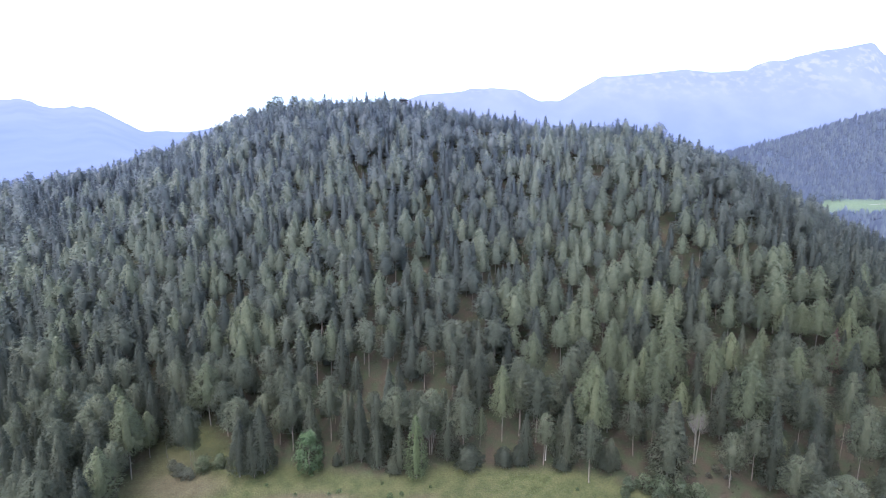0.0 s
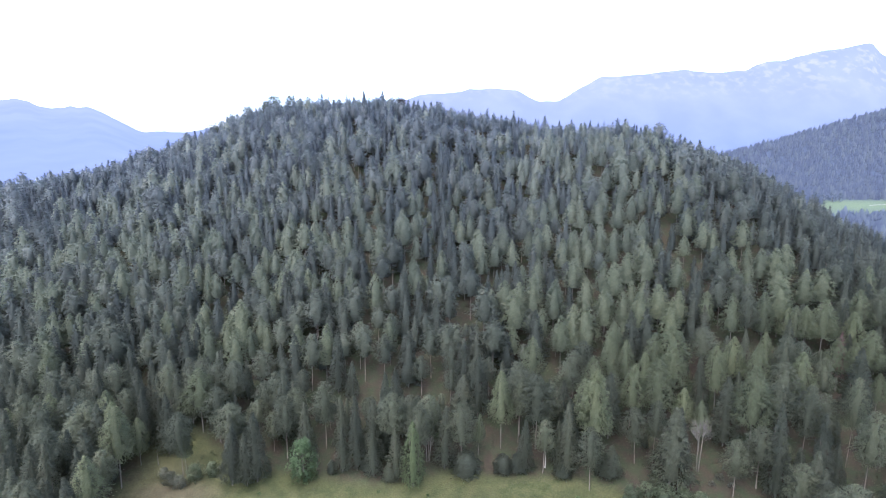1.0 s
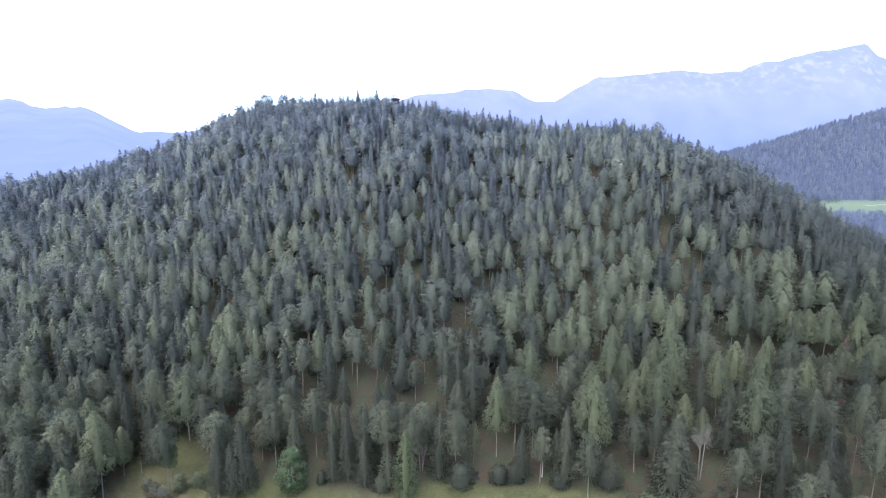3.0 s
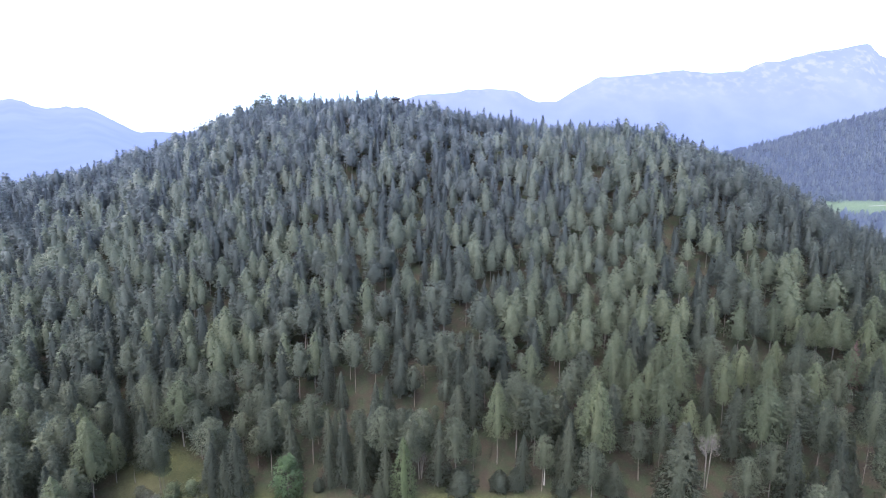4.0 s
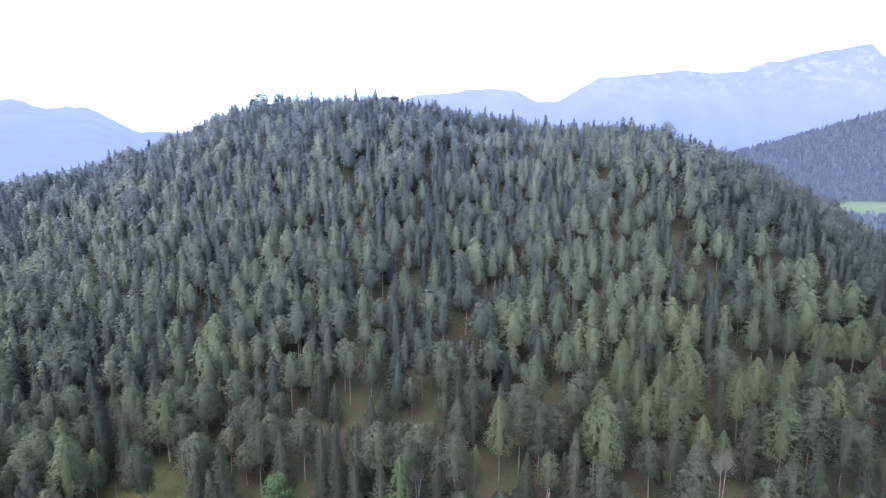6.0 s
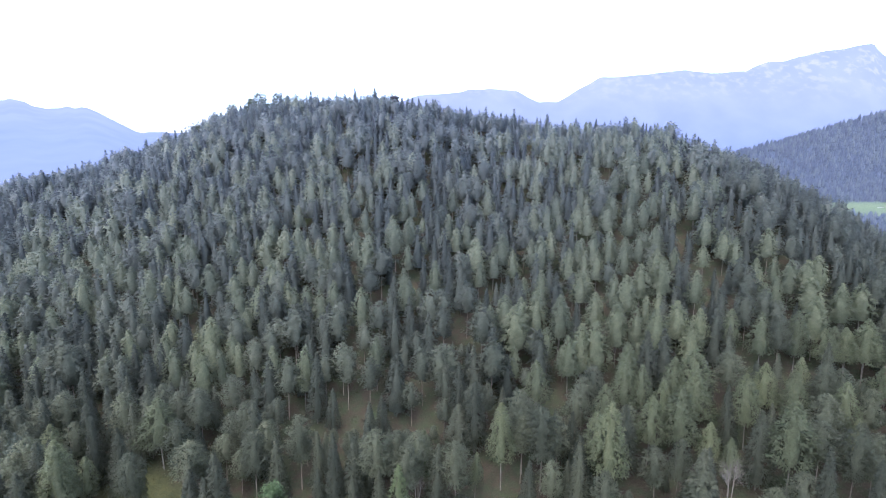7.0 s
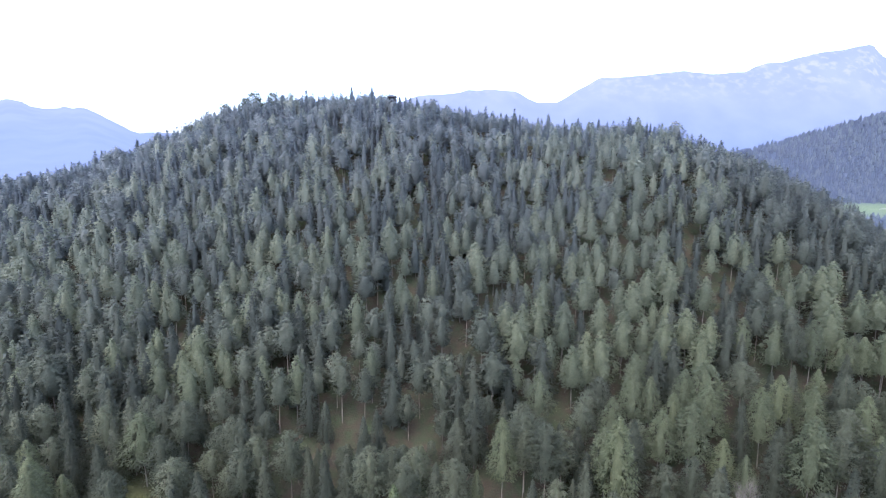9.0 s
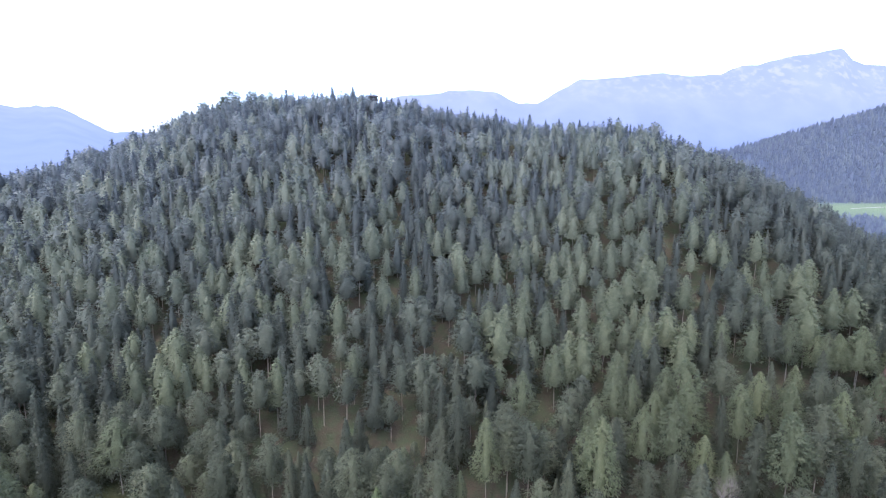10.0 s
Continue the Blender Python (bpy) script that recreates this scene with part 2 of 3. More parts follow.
            rough = 40 * noise.noise(Vector((a * 14, f * 3.5, seed))) * f * (1 - f) * 4
            y = far - deep_m * f + rough
            verts.append((a * y + 3, y + 22, EYE + top * (1 - f) - 160 * f))
    for i in range(259):
        for j in range(deep - 1):
            q = i * deep + j
            faces.append((q, q + 1, q + deep + 1, q + deep))
    ob = link_mesh(name, verts, faces, [mat])
    for p in ob.data.polygons:
        p.use_smooth = True
    return tagged(ob, label, "mountain", kind="structure")


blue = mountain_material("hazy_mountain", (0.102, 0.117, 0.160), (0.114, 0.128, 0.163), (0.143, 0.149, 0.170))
SKY_L = [(-1.4, 0.12), (-1, 0.1), (-0.88, 0.102), (-0.7919, 0.1039), (-0.7614, 0.1058), (-0.7418, 0.1009), (-0.7266, 0.0931), (-0.7007, 0.0891),
         (-0.6824, 0.0901), (-0.6679, 0.0931), (-0.6541, 0.0901), (-0.6417, 0.0921), (-0.6298, 0.0901), (-0.6124, 0.0823), (-0.5931, 0.0724),
         (-0.5737, 0.0625), (-0.5543, 0.0525), (-0.5365, 0.0465), (-0.5139, 0.0485), (-0.4936, 0.0475), (-0.4682, 0.0465), (-0.4475, 0.0495),
         (-0.4218, 0.0535), (-0.3705, 0.0585), (-0.3, 0.04), (-0.2, 0)]
SKY_R = [(-0.25, 0.04), (-0.0849, 0.098), (-0.0626, 0.1048), (-0.0393, 0.1136), (-0.0141, 0.1146), (0.0161, 0.1166), (0.0343, 0.1175),
         (0.0483, 0.1234), (0.0715, 0.1224), (0.0886, 0.1244), (0.1118, 0.1224), (0.134, 0.1205), (0.1523, 0.1107), (0.1748, 0.1009),
         (0.1899, 0.1029), (0.2082, 0.1019), (0.2279, 0.1127), (0.2476, 0.1253), (0.2692, 0.136), (0.2829, 0.1447), (0.312, 0.1447),
         (0.3569, 0.1486), (0.3967, 0.1524), (0.4315, 0.1558), (0.4668, 0.1524), (0.4869, 0.1514), (0.5168, 0.1534), (0.5417, 0.1548),
         (0.5608, 0.1649), (0.5772, 0.1702), (0.6071, 0.1716), (0.6342, 0.1792), (0.6652, 0.1869), (0.7123, 0.1926), (0.7432, 0.2001),
         (0.7609, 0.2011), (0.7722, 0.1907), (0.7803, 0.182), (0.8026, 0.1743), (0.8487, 0.1717), (1.4, 0.14)]
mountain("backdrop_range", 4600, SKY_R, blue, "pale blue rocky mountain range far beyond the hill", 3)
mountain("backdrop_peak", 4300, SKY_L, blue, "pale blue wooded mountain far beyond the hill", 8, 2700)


# ---- trees ----
class Sprays:
    """Collects the small faces of a crown, each with the way in which its part of the crown bulges."""

    def __init__(self, seed):
        self.v, self.f, self.n, self.r = [], [], [], random.Random(seed)
        self.inner = 0  # how many of the first faces are the twigs inside

    def face(self, a, b, c, out):
        """A triangle that shows its outer side."""
        cross = (self.v[b] - self.v[a]).cross(self.v[c] - self.v[a])
        self.f.append((a, b, c) if cross.dot(out) >= 0 else (a, c, b))

    def add(self, points, out):
        first = len(self.v)
        self.v += [Vector(q) for q in points]
        self.n += [Vector(out)] * len(points)
        return first

    def needle(self, at, way, long, broad, out):
        """One slim spray of needles that lies along way and faces outwards."""
        r = self.r
        way = Vector(way).normalized() * long
        out = Vector(out)
        side = way.cross(out + Vector((r.gauss(0, 0.35), r.gauss(0, 0.35), r.gauss(0, 0.35))))
        side = side.normalized() * broad * 0.5 if side.length > 1e-6 else Vector((broad * 0.5, 0, 0))
        at = Vector(at)
        n = self.add([at - way * 0.45 + side * r.uniform(0.6, 1.2), at - way * 0.45 - side * r.uniform(0.6, 1.2), at + way * 0.55], out)
        self.face(n, n + 1, n + 2, out)

    def tuft(self, at, size, out):
        """One small ragged triangle."""
        r = self.r
        out = (Vector(out).normalized() + Vector((r.gauss(0, 0.3), r.gauss(0, 0.3), r.gauss(0, 0.3)))).normalized()
        n = self.add([Vector(at) + Vector((r.uniform(-1, 1), r.uniform(-1, 1), r.uniform(-0.65, 0.65))) * size for _ in range(3)], out)
        self.face(n, n + 1, n + 2, out)


# reach, lowest boughs (parts of the height), fall of the boughs, unevenness, lobes, looseness of a bough (m), whorls
CROWN = {
    "bush": (0.42, 0.03, 0.30, 0.15, 0.12, 0.30, 0),
    "spruce": (0.205, 0.09, 0.95, 0.20, 0.12, 0.42, 12),
    "larch": (0.240, 0.34, 0.70, 0.18, 0.18, 0.50, 0),
    "pine": (0.210, 0.44, 0.45, 0.24, 0.32, 0.70, 4),
}


def outline(shape, f):
    """How wide a crown is at the part f of its height, against its widest."""
    if shape == "bush":
        return (1 - f ** 2.2) ** 0.7
    if shape == "pine":
        return (1 - f ** 2.0) ** 0.62 * min(1.0, 0.45 + 2.2 * f)
    if shape == "larch":
        return (1 - f ** 1.3) ** 0.80 * min(1.0, 0.62 + 2.2 * f)
    return (1 - f ** 1.08) ** 0.90 * min(1.0, 0.85 + 2.5 * f)


class Shape:
    """The envelope of one crown: how far it reaches at a height and a bearing."""

    def __init__(self, shape, h, r, wide=1.0, low=None):
        self.shape, self.h = shape, h
        self.spread, lowest, self.fall, self.uneven, self.lobes, self.loose, self.whorls = CROWN[shape]
        self.spread *= wide * r.uniform(0.9, 1.1)
        self.low = (lowest if low is None else low) + r.uniform(-0.03, 0.06)
        self.turn, self.twist, self.off = r.uniform(0, 6.283), r.uniform(4, 9), r.uniform(0, 50)

    def reach(self, f, a):
        lump = noise.noise(Vector((1.6 * math.cos(a), 1.6 * math.sin(a), 5.5 * f + self.off)))
        w = 1 + self.lobes * (0.6 * math.sin(2 * a + self.turn + self.twist * f) + 1.4 * lump)
        if self.whorls:
            w *= 1 + 0.5 * self.lobes * math.cos(6.283 * self.whorls * f + 1.5 * math.sin(a + self.turn))
        return self.h * self.spread * outline(self.shape, min(f, 0.995)) * max(0.35, w) + 0.12

    def place(self, f, a, q=1.0):
        w = self.reach(f, a) * q
        return Vector((w * math.cos(a), w * math.sin(a), self.h * (self.low + (1 - self.low) * f)))

    def out(self, f, a):
        up = -0.15 + 1.15 * f ** 1.3
        return Vector((math.cos(a), math.sin(a), up)).normalized()


def hull(s, e, sides, rings, fill, tip_at=0.74):
    """The dense shaded inside of a crown: one closed, uneven, rounded body."""
    r = s.r
    first = len(s.v)
    for j in range(rings):
        f = tip_at * (j / (rings - 1)) ** 0.9
        for k in range(sides):
            a = 6.283 * (k + 0.5 * (j % 2)) / sides
            p = e.place(f, a, fill * r.uniform(0.75, 1.15))
            s.v.append(p + Vector((0, 0, r.uniform(-0.25, 0.25))))
            s.n.append(Vector((math.cos(a), math.sin(a), -0.15 + 0.7 * f)).normalized())
    tip = len(s.v)
    s.v += [Vector((0, 0, e.h * (e.low + (1 - e.low) * (tip_at + 0.06)))), Vector((0, 0, e.h * (e.low + 0.03)))]
    s.n += [Vector((0, 0, 1)), Vector((0, 0, -1))]
    for j in range(rings - 1):
        for k in range(sides):
            a, b = first + j * sides + k, first + j * sides + (k + 1) % sides
            c, d = b + sides, a + sides
            s.f += [(a, b, c), (a, c, d)]
    for k in range(sides):
        a, b = first + k, first + (k + 1) % sides
        s.f += [(b, a, tip + 1), (a + (rings - 1) * sides, b + (rings - 1) * sides, tip)]
    s.inner = len(s.f)


def conifer_crown(shape, seed, h, boughs, tufts, grow=1.0, wide=1.0, low=None, calm=1.0, sides=9, rings=8, fill=0.42, tip_at=0.74):
    """Boughs set in a spiral round a dense inside, each a loose spray of fine needles."""
    s = Sprays(seed)
    r = s.r
    e = Shape(shape, h, r, wide, low)
    if fill:
        hull(s, e, sides, rings, fill, tip_at)
    k = h / 25
    for i in range(boughs):
        f = 1 - (1 - (i + r.random()) / boughs) ** 0.78
        a = i * 2.39996 + r.uniform(-0.5, 0.5)
        q = 1 + e.uneven * r.uniform(-1.2, 0.75)
        tip, out = e.place(f, a, q), e.out(f, a)
        way = Vector((math.cos(a), math.sin(a), -e.fall * (1 - 0.7 * f) + 0.3 * f))
        loose = e.loose * (0.45 + 0.55 * (1 - f)) * k
        for _ in range(tufts):
            o = Vector((r.gauss(0, 1), r.gauss(0, 1), r.gauss(0, 0.7))) * loose
            at = tip * (1.02 - 0.3 * r.random()) + o
            at.z = tip.z + o.z
            w = way + Vector((r.gauss(0, 0.5), r.gauss(0, 0.5), r.gauss(0, 0.4)))
            n = (out + (o * 0.2 / loose + Vector((r.gauss(0, 0.16), r.gauss(0, 0.16), r.gauss(0, 0.16)))) * calm).normalized()
            s.needle(at, w, r.uniform(0.7, 1.4) * grow * k, r.uniform(0.35, 0.65) * grow * k, n)
    if shape != "pine":  # the leading shoot
        top = h * (e.low + (1 - e.low) * 0.93)
        for i in range(max(4, tufts)):
            g = r.random()
            a = r.uniform(0, 6.283)
            s.needle((0.35 * (1 - g) * math.cos(a), 0.35 * (1 - g) * math.sin(a), top + g * (h * 1.01 - top)), (math.cos(a) * 0.4, math.sin(a) * 0.4, 1), 0.9 * grow * k, 0.28 * grow * k, (math.cos(a), math.sin(a), 0.7))
    return s


def leaf_crown(seed, h, clumps, tufts, low=0.10, spread=0.36, leafy=0.085):
    """A broad-leaved crown: clumps of leaves round uneven limbs."""
    s = Sprays(seed)
    r = s.r
    for i in range(clumps):
        f = (i + 0.5) / clumps
        z = h * (low + (1 - low) * f)
        reach = h * spread * math.sin(math.pi * min(0.97, 0.22 + 0.72 * f)) ** 0.8 * math.sqrt(r.uniform(0.15, 1.0))
        a = r.uniform(0, 6.283)
        c = Vector((math.cos(a) * reach, math.sin(a) * reach, z))
        size = h * leafy * r.uniform(0.7, 1.3)
        for k in range(tufts):
            o = Vector((r.gauss(0, 1), r.gauss(0, 1), r.gauss(0, 0.8)))
            s.tuft(c + o * size * 0.55, size * 0.42, o + c - Vector((0, 0, h * 0.4)))
    return s


def crown_mesh(name, s, mat, inside=None):
    me = bpy.data.meshes.new(name)
    me.from_pydata([tuple(v) for v in s.v], [], s.f)
    me.materials.append(mat)
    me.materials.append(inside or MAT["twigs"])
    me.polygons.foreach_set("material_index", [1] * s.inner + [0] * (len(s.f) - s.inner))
    me.normals_split_custom_set_from_vertices([tuple(n.normalized()) for n in s.n])
    return me


def stem(h, thick, sides, seed, limbs=0, bend=0.25):
    """A tapered, slightly bent stem with a few short limbs: vertices and faces."""
    r = random.Random(seed)
    verts, faces = [], []

    def tube(points, radii, n):
        first = len(verts)
        for p, rad in zip(points, radii):
            for k in range(n):
                a = 2 * math.pi * k / n
                verts.append((p[0] + rad * math.cos(a), p[1] + rad * math.sin(a), p[2]))
        for j in range(len(points) - 1):
            for k in range(n):
                q = first + j * n
                faces.append((q + k, q + (k + 1) % n, q + n + (k + 1) % n, q + n + k))

    bx, by = r.uniform(-bend, bend), r.uniform(-bend, bend)
    hs = [-1.2, 0.0, 0.3, 0.65, 0.97]
    pts = [(bx * math.sin(3 * f), by * math.sin(2.5 * f), f * h if f > 0 else f) for f in hs]
    tube(pts, [thick * 1.35, thick * 1.15, thick * 0.85, thick * 0.42, 0.02], sides)
    for _ in range(limbs):
        f, a = r.uniform(0.25, 0.85), r.uniform(0, 6.28)
        n = r.uniform(0.05, 0.09) * h
        p = (bx * math.sin(3 * f), by * math.sin(2.5 * f), f * h)
        e = (p[0] + n * math.cos(a), p[1] + n * math.sin(a), p[2] + n * r.uniform(-0.1, 0.3))
        tube([p, e], [thick * 0.25, 0.03], 3)
    return verts, faces


BASE = 25.0  # every stock tree is made this high and scaled
STOCK = {}


def stock(kind, count, crown, mat, bark_mat, thick=0.22, inside=None):
    for i in range(count):
        s = crown(100 * len(STOCK) + i)
        v, f = stem(BASE, thick, 6, 7 * i + len(STOCK), limbs=8)
        me = bpy.data.meshes.new("trunk")
        me.from_pydata(v, [], f)
        me.materials.append(bark_mat)
        STOCK.setdefault(kind, []).append((crown_mesh("crown", s, mat, inside), me))


for kind, seed, fall in (("spruce", 0, 0.19), ("larch", 50, 0.17), ("pine", 90, 0.18)):
    wood = MAT["pine_bark" if kind == "pine" else "bark"]
    many, each = (110, 10) if kind == "pine" else (190, 6)
    stock(kind, 7, lambda s: conifer_crown(kind, s + seed, BASE, many, each, 1.05, calm=0.4, fill=0.5), MAT[kind], wood, fall, MAT[kind])
    stock(kind + "_near", 7, lambda s: conifer_crown(kind, s + seed, BASE, 3 * many, each, 0.66, fill=0.3), MAT[kind], wood, fall, MAT[kind])
stock("fir", 2, lambda s: conifer_crown("larch", s + 9, BASE, 560, 6, 0.66, 1.0, 0.06, fill=0.3), MAT["fir"], MAT["bark"], 0.2, MAT["fir"])
stock("leaf", 3, lambda s: leaf_crown(s, BASE, 130, 24), MAT["leaf"], MAT["bark"], 0.3)
stock("beech", 3, lambda s: leaf_crown(s + 20, BASE, 90, 22, 0.22, 0.27), MAT["beech"], MAT["bark"], 0.3)
stock("valley", 2, lambda s: leaf_crown(s + 40, BASE, 60, 14, 0.1, 0.4), MAT["valley"], MAT["bark"], 0.3)

LABELS = {
    "valley": ("round broad-leaved tree beside the far valley meadow, haze-tinted leaves", "broad-leaved tree"),
    "spruce": ("dark green conical spruce on the steep slope", "spruce tree"),
    "larch": ("slender yellow-green larch with a bare lower stem", "larch tree"),
    "fir": ("light green slender fir leafy down to the meadow edge", "fir tree"),
    "pine": ("grey-green pine with a clumpy crown on a tall bare trunk", "pine tree"),
    "beech": ("grey-green round-headed broad-leaved tree among the conifers", "broad-leaved tree"),
    "leaf": ("bright green broad-leaved tree at the meadow's edge", "broad-leaved tree"),
}
NEAR_EDGE = 247  # trees on the lowest slope are built finer
planted = []  # x, y and height of every tree that stands


def plant(kind, x, y, h, wide=1.0, seed=0, label=None):
    r = random.Random(seed * 7919 + int(x * 13) + int(y * 31))
    kin = STOCK[kind + "_near" if y < NEAR_EDGE and kind + "_near" in STOCK else kind]
    crown, trunk = kin[r.randrange(len(kin))]
    tree = new("broadleaf_tree" if kind in ("leaf", "beech", "valley") else kind + "_tree")
    tree.empty_display_size = 0.5
    for name, data in (("trunk", trunk), ("crown", crown)):
        new(name, data).parent = tree
    k = h / BASE
    wide *= r.uniform(0.85, 1.15)
    tree.matrix_basis = Matrix.LocRotScale((x, y, float(ground(x, y)) - 0.1), Euler((r.uniform(-0.03, 0.03), r.uniform(-0.03, 0.03), r.uniform(0, 6.28))), (k * wide, k * wide, k))
    tagged(tree, label or LABELS[kind][0], LABELS[kind][1], group=kind + " trees on the hillside")
    planted.append((x, y, h))
    return tree


# ---- single trees that stand out: x, y, height, width ----
FIR_A = [
    (-10.6, 198.7, 27.5, 0.87),
]
SPRUCE_A = [
    (134.8, 180.2, 34.6, 0.73), (-156.6, 183.4, 27.1, 1.1), (122.3, 185.1, 37.5, 0.71), (-147.8, 185.9, 29.4, 1.1), (-134.8, 189.3, 24.9, 1.1), (87.5, 194.2, 32.7, 1.21),
    (-133.7, 195.2, 29.4, 1.1), (-76, 200.4, 22.6, 1), (-82, 200.8, 24.9, 1), (92.6, 201.1, 27.1, 1.1), (67.1, 201.2, 13.3, 1.9), (-17.4, 201.9, 22, 0.98),
    (50.2, 202.2, 30.9, 0.85), (-72.8, 202.8, 30, 1.1), (-83, 204.9, 27.7, 0.95), (-39.6, 207, 20.1, 1.04), (113.6, 207, 30, 1.1), (-33.8, 207.2, 32.2, 0.74),
    (1.6, 207.8, 27.1, 1), (-176.8, 211.3, 28.2, 1), (-56.3, 214.5, 25.3, 1.16), (109.3, 219.5, 28.2, 0.9),
]
SPRUCE_B = [
    (-116.3, 219.8, 27.1, 1), (-127.1, 222.2, 28.2, 1), (16.5, 232.2, 29.4, 1.1), (10, 232.6, 20.3, 1.6), (-187.1, 235.5, 27.1, 1), (-180.5, 242.8, 26, 1),
    (-15.3, 247.4, 28.2, 1), (123.3, 248.2, 22.6, 1), (17.7, 252.7, 27.1, 1), (31.5, 253, 22.6, 1), (-0.7, 322.2, 22, 1), (-69.9, 349.6, 24, 0.9),
    (1.4, 360.5, 22, 1), (53.9, 372.6, 22, 1), (179.1, 382.1, 17, 1), (174.6, 399.8, 19, 1), (161.7, 407.1, 18.6, 1), (145.7, 416.6, 18.8, 1),
    (115.7, 436.8, 18, 1), (105.2, 451.7, 19.1, 1), (96.1, 456, 18, 1), (85.5, 465.3, 21.1, 1),
]
SPRUCE_C = [
    (61.6, 473.2, 18, 0.9), (79.2, 473.3, 18.2, 0.9), (56.5, 481.8, 17, 0.9), (51.7, 483.2, 17, 0.9), (-225.4, 489, 21.1, 1), (-209.9, 489.2, 21, 1),
    (-9, 491.5, 21.4, 0.9), (-14.8, 491.9, 21.5, 0.9), (-20.2, 492.3, 21.7, 0.9), (24.6, 495.4, 19.4, 0.9), (-89.5, 497.3, 21.1, 0.9), (-94.5, 499.4, 20.5, 0.9),
    (-190.8, 500.1, 19.4, 1), (-68.8, 503.3, 26.5, 0.9), (-52.5, 504.7, 27, 0.9), (-113.6, 516.5, 20.1, 0.9),
]
LARCH_A = [
    (-126.3, 201.5, 34, 1.02), (120.9, 201.6, 36.8, 0.89), (61.2, 206.6, 40.5, 0.74), (-103.9, 209.2, 20.3, 0.9), (-125.3, 214, 21.4, 0.92),
    (15.7, 214.7, 18.5, 0.69), (25.5, 217.8, 34.6, 0.76), (116, 220.3, 30, 0.9), (178.8, 220.4, 24.9, 1.1), (91.5, 220.5, 30, 1.2), (172.8, 220.5, 20.3, 0.9),
    (80.9, 221.8, 28.2, 1), (100.5, 227.1, 28.2, 1.1), (-105.7, 230.3, 30, 1.3), (168, 234.2, 27.1, 1.2), (102.6, 234.3, 30, 1.1), (95, 235.6, 27.1, 0.9),
    (82.8, 236.1, 26, 0.9), (162.5, 236.6, 22.6, 1), (170.5, 237.4, 22, 1.1), (157.8, 237.6, 22.6, 1),
]
LARCH_B = [
    (163.7, 238, 20, 1), (77, 238.5, 28.2, 1), (186.4, 238.8, 27.1, 1.1), (156.2, 240, 20, 1), (42.4, 244.1, 28.2, 0.9), (135.3, 247.3, 26, 0.9),
    (156.4, 247.3, 27.1, 1.1), (107.6, 250.4, 26, 1.1), (161.2, 252.9, 23, 1.1), (57.6, 253.3, 28.2, 1), (171.8, 254.2, 23, 1.1), (181.7, 255.6, 23, 1.2),
    (69.9, 256.4, 30, 1), (-92.2, 259.1, 23.7, 0.9), (106.5, 260.6, 26, 1.1), (-113.8, 261.1, 24.9, 1), (-85.6, 261.5, 23.7, 0.9), (164.6, 263, 22, 1.3),
    (80.8, 263.5, 30, 1), (-176.9, 265.2, 22.6, 1.1), (151.6, 266.9, 22, 0.9), (37.7, 269.1, 30, 1.3),
]
LARCH_C = [
    (83.4, 270.3, 25, 1.1), (173.9, 272.3, 23, 1.3), (57.3, 272.8, 30, 1.1), (120.1, 275.4, 24, 1), (75.2, 276.9, 25, 1), (47.2, 277, 30, 1),
    (59.5, 279.6, 25, 1), (-33.5, 281.1, 28.2, 1), (33.7, 282.7, 25, 1.2), (108.5, 284.4, 27, 1.3), (98.1, 285.7, 25, 1.1), (49.5, 286.1, 25, 1.1),
    (145.8, 290.6, 22, 0.9), (71.7, 291.2, 25, 1), (161.3, 291.2, 23, 1.1), (142.1, 295.3, 24, 0.9), (-128.1, 296.9, 20, 1), (-124.7, 298.5, 22, 1),
    (-193.7, 299.2, 20, 1.1), (-172.1, 300.5, 20, 1), (95.7, 301.4, 24, 1), (0.2, 302.1, 24, 1),
]
LARCH_D = [
    (-101.2, 303.3, 22, 1), (137.8, 305.4, 24, 1.1), (22.8, 307.8, 21, 1), (69.6, 308.9, 24, 1), (90.8, 309.8, 23, 1.1), (-117.1, 310.2, 24, 1.2),
    (-95.2, 311.4, 22, 1), (-13.9, 316.3, 20, 1), (41.9, 316.7, 22, 1), (31.1, 316.8, 22, 1.1), (-163.2, 319, 22, 1.1), (105.1, 322.9, 23, 1.1),
    (63.1, 323.1, 24, 1), (-91.9, 323.9, 22, 1.1), (113, 325.7, 22, 1), (-81.4, 326.7, 24, 1.4), (119.1, 328.4, 23, 1.1), (11.2, 329.6, 22, 1),
    (-15.6, 331.5, 22, 1), (95.5, 331.5, 24, 1.1), (84.8, 332.9, 23, 1), (80.5, 338.4, 24, 1.1),
]
LARCH_E = [
    (-232.8, 341.4, 23, 1.3), (-40.2, 342.6, 22, 1), (-241.7, 342.8, 20, 1), (115.5, 347, 22, 1.1), (57.3, 347.2, 24, 1.2), (-202, 348.6, 22, 1.2),
    (-80.6, 351.1, 21, 1), (-19.1, 351.7, 22, 0.9), (-14.1, 354.9, 22, 0.9), (106.6, 356.7, 22, 1.1), (72.5, 356.8, 23, 1), (-231.8, 360.4, 23, 1.2),
    (-39, 361.5, 20, 1), (10.2, 362.4, 22, 1.1), (31.5, 363.8, 22, 1.1), (126.4, 365.4, 21, 1.1), (-127.7, 368.1, 21, 1.2), (-46.9, 368.2, 20, 1),
    (-141.4, 375.8, 21, 1.2), (63.5, 376.5, 24, 1.1), (87.3, 377.6, 22, 1), (-95.9, 378, 20, 1),
]
